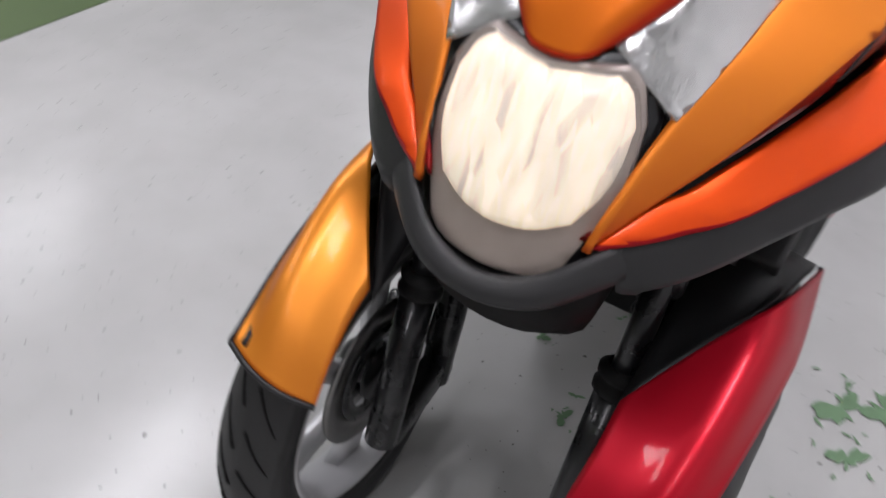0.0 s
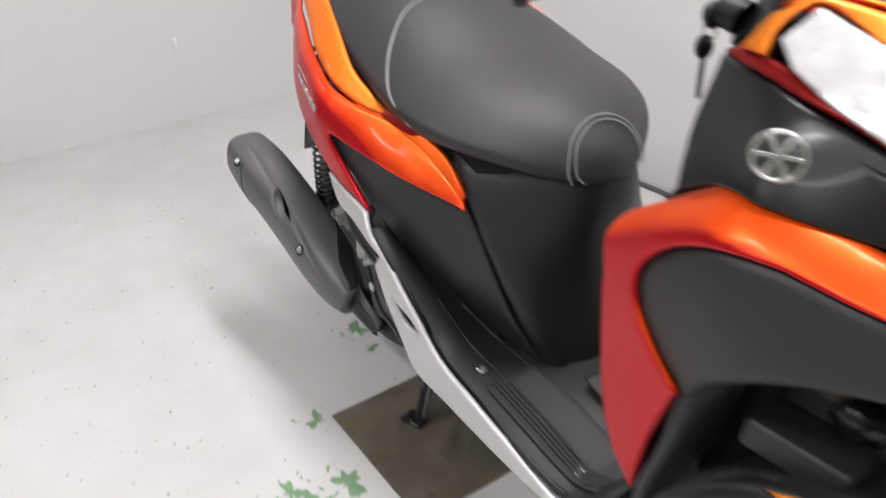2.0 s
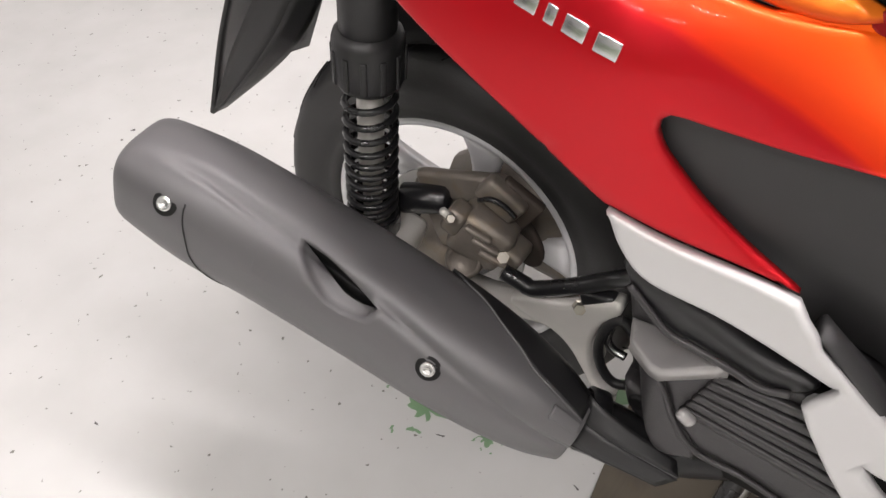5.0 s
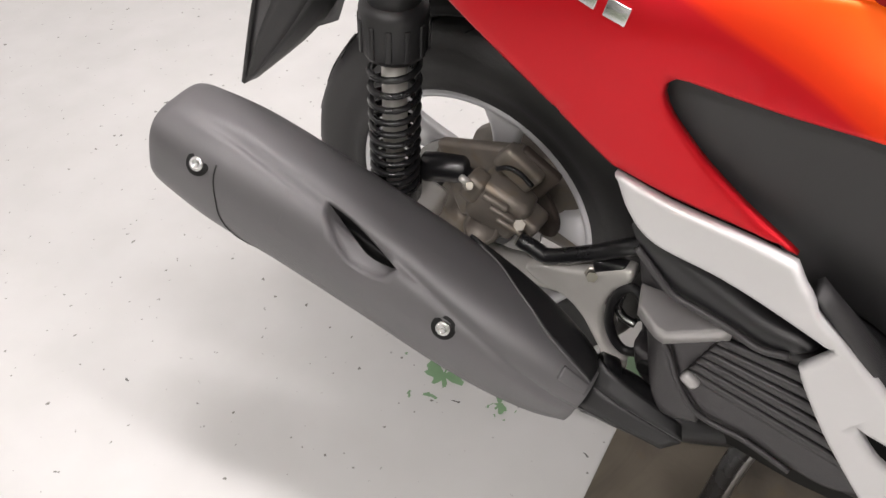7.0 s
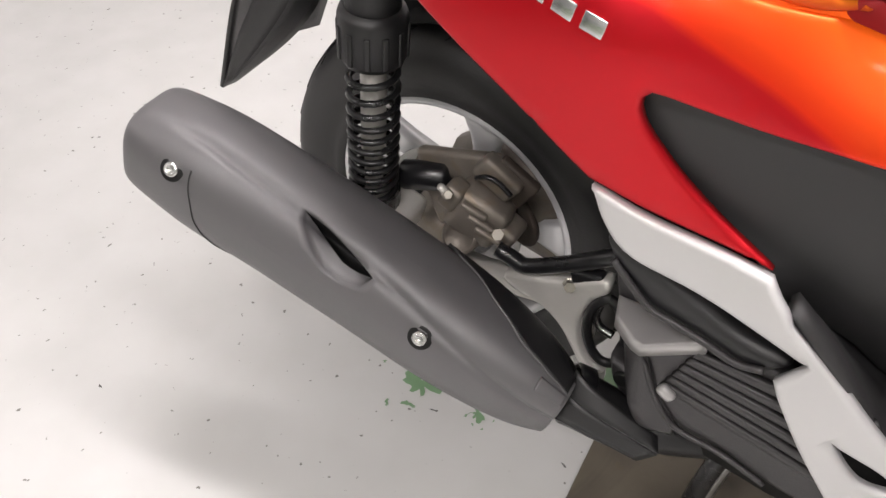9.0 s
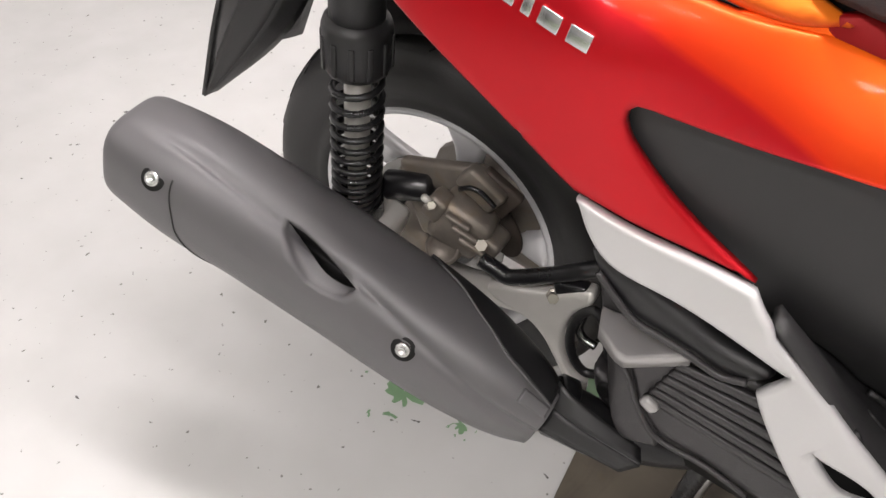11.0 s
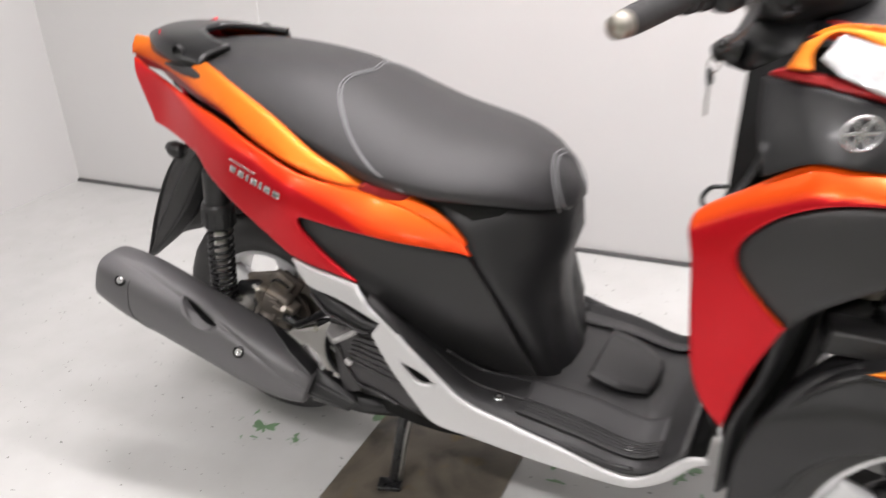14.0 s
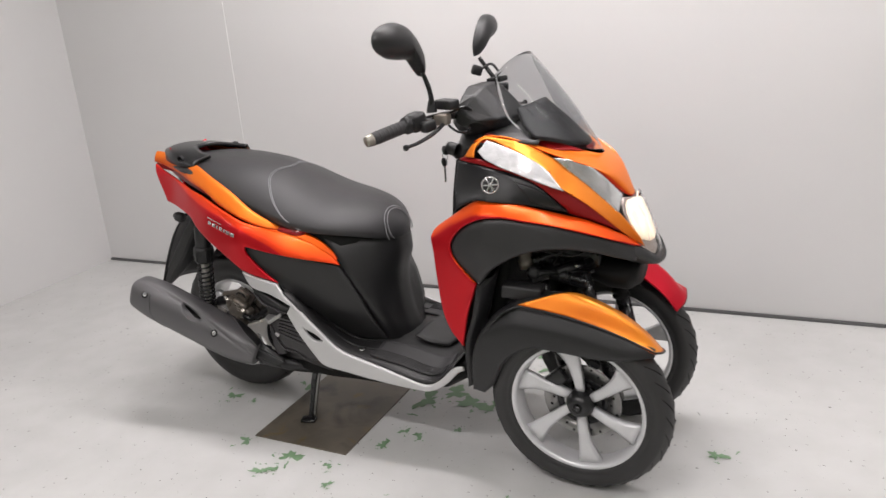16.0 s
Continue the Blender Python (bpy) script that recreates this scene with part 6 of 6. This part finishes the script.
# raised emblem on the tail, as plain bright bars
for s in (-1, 1):
    def emblem_bar(x, z, sx, sz, tilt):
        y = SKIN(x, z) + tail_lean(x, z) + .0008
        slope = (SKIN(x + .02, z) - SKIN(x - .02, z)) / .04
        rise = (SKIN(x, z + .015) + tail_lean(x, z + .015) - SKIN(x, z - .015) - tail_lean(x, z - .015)) / .03
        m = Matrix.Translation((x, s * y, z)) @ pose(0, 0, 0, math.degrees(math.atan(-rise)) * s, 0, math.degrees(math.atan(slope)) * s) @ pose(0, 0, 0, 0, tilt, 0)
        return box(m, sx, .002, sz, .0006)
    bars = []
    x = .126
    for w in (.017, .017, .008, .017, .008, .017, .017):
        c = x + w / 2
        bars.append(emblem_bar(c, .705 - .225 * (c - .128), w * .92, .0115, 14))
        x += w + .0042
    bars.append(emblem_bar(.158, .7125, .070, .0030, 13.5))
    emblem = thing_part("tail_emblem", "raised bright metal emblem of plain bars")
    for bm in bars:
        part("emblem_bar", bm, BADGE, emblem)

# ---- things on the floor ----
plate = part("steel_plate", box(pose(.411, -.10, .002, 0, 0, 3.2), .350, .448, .004, .0008), PLATE, None, smooth=False)
tagged(plate, "thin oily brown steel plate under the stand", "plate")

rnd = random.Random(7)


def blotch(cx, cy, r, z, n=26, stretch=1.0, turn=0.0):
    pts = []
    ph = [rnd.uniform(0, 6.28) for _ in range(4)]
    for k in range(n):
        a = 2 * math.pi * k / n
        q = r * (0.62 + 0.28 * math.sin(2 * a + ph[0]) + 0.22 * math.sin(3 * a + ph[1]) + 0.16 * math.sin(7 * a + ph[2]) + rnd.uniform(-.16, .16))
        q = max(q, r * .12)
        x, y = q * math.cos(a) * stretch, q * math.sin(a)
        pts.append((cx + x * math.cos(turn) - y * math.sin(turn), cy + x * math.sin(turn) + y * math.cos(turn), z))
    return soup(pts + [(cx, cy, z)], [(k, (k + 1) % n, n) for k in range(n)])


SPOTS = [(.240, -.365, .026), (.437, -.381, .040), (.675, -.220, .024), (.701, -.124, .018), (.756, -.132, .022), (.67, .079, .05), (.745, .160, .05), (.834, .111, .055), (.906, .124, .045), (-.012, -.150, .032), (.25, .02, .05), (.10, .155, .04),
         (1.631, .096, .03), (1.016, .050, .018), (.842, -.513, .036), (1.188, -.384, .046), (.401, -.482, .026), (.58, -.382, .018), (.432, -.462, .016), (.083, -.153, .012), (.634, -.463, .016), (.69, .46, .045), (.64, .54, .05), (.93, .525, .022), (.985, .43, .022), (.80, .49, .03), (.863, -.06, .014), (1.128, -.45, .014), (.05, .25, .05)]
blots = []
for cx, cy, r in SPOTS:
    blots.append(blotch(cx, cy, r, .0006 + .00002 * len(blots), 30, rnd.uniform(1, 1.7), rnd.uniform(0, 3)))
    for _ in range(5):
        a, d = rnd.uniform(0, 6.28), r * rnd.uniform(1.1, 2.2)
        blots.append(blotch(cx + d * math.cos(a), cy + d * math.sin(a), r * rnd.uniform(.08, .25), .0006 + .00002 * len(blots), 12, rnd.uniform(1, 2.4), rnd.uniform(0, 3)))
patches = part("green_paint_patches", merge(*blots), GREENPAINT, None, smooth=False)
tagged(patches, "patches of old green paint where the grey has flaked off", "paint patches", "", "stuff")
bits = []
for _ in range(34):
    x, y = rnd.uniform(-1.2, 2.2), rnd.uniform(-1.0, .75)
    r = rnd.choice((.0015, .002, .003, .005))
    bits.append(blotch(x, y, r, .0007, 8, rnd.uniform(1, 3.5), rnd.uniform(0, 3)))
grit = part("floor_grit", merge(*bits), CRUMB, None, smooth=False)
tagged(grit, "scattered dark grit and paint flakes on the floor", "grit", "", "stuff")
chip = part("wall_scuff", box(ROOM @ pose(.0035, -.925, .327), .004, .014, .045, .001), CEIL, None)
tagged(chip, "small white patch of filler on the wall", "filler patch")

# ---- store corner beyond the wall's end ----
post = part("door_post", merge(box(ROOM @ pose(-.03, -1.93, 1.0), .05, .05, 2.0, .004), box(ROOM @ pose(-.075, -1.945, 1.0), .03, .03, 2.0, .004)), BLACKSTEEL, None)
tagged(post, "dark steel post with a pale strip at the wall's end", "post")
bench = thing("storage_bench", "dark low storage bench with an open shelf", "bench", ROOM @ pose(-.62, -2.75, 0))
part("bench_top", box(pose(0, 0, .46), .60, 1.3, .05, .006), DARK, bench, "black bench top")
part("bench_shelf", box(pose(0, 0, .20), .56, 1.24, .03, .004), BLACK, bench, "black shelf")
for dx in (-.26, .26):
    for dy in (-.6, .6):
        part("leg", box(pose(dx, dy, .225), .05, .05, .45, .004), BLACKSTEEL, bench)
carton = part("carton", box(ROOM @ pose(-.18, -2.28, .06, 0, 0, 14), .20, .15, .115, .004), CEIL, None)
tagged(carton, "small white carton on the store floor", "carton")
crate = part("crate", box(ROOM @ pose(-.62, -2.6, .56), .4, .5, .15, .01), material("cream_plastic", (0.55, 0.52, 0.40), 0.5, vary=0.1), None)
tagged(crate, "cream plastic crate on the storage bench", "crate")

# rear end of another parked motorcycle
moto = thing("parked_motorcycle", "black motorcycle parked at the edge of the floor", "motorcycle", pose(-1.25, -1.68, 0, 0, 0, -118))
wm = Matrix.Translation((0, 0, .30)) @ pose(0, 0, 0, 90)
prof = [(.21, .05), (.24, .065), (.28, .055), (.30, .02), (.30, -.02), (.28, -.055), (.24, -.065), (.21, -.05), (.21, .05)]
part("tyre", lathe(prof, wm, 48), RUBBER, moto, "black road tyre")
part("wheel_disc", lathe([(.0, .03), (.05, .03), (.19, .02), (.21, .03), (.21, -.03), (.0, -.03)], wm, 40), BLACKSTEEL, moto, "black cast wheel")
part("fairing", loft([[(x, w * math.cos(a), z + h * math.sin(a)) for a in [2 * math.pi * q / 16 for q in range(16)]] for x, w, z, h in ((-.1, .05, .80, .05), (.2, .14, .74, .12), (.6, .17, .62, .22), (1.0, .16, .60, .25), (1.3, .08, .72, .12))]), GLOSSBLACK, moto, "gloss black bodywork")
sil = part("silencer", tube([(-.10, -.16, .20), (.10, -.165, .19), (.45, -.15, .17)], [.062, .058, .05], 20, 16), SHIELD, moto, "dark grey silencer")
part("silencer_cap", lathe([(.0, .006), (.042, .006), (.048, .0), (.048, -.01)], Matrix.Translation((-.102, -.16, .20)) @ pose(0, 0, 0, 0, -90), 24), CEIL, sil, "bright end cap")
part("fork_strut", tube([(.0, -.10, .30), (.12, -.10, .62)], .022, 12), ALLOY, moto, "bare metal strut")
part("reflector", box(pose(-.02, -.115, .40), .03, .012, .05, .004), RED, moto, "small red reflector")
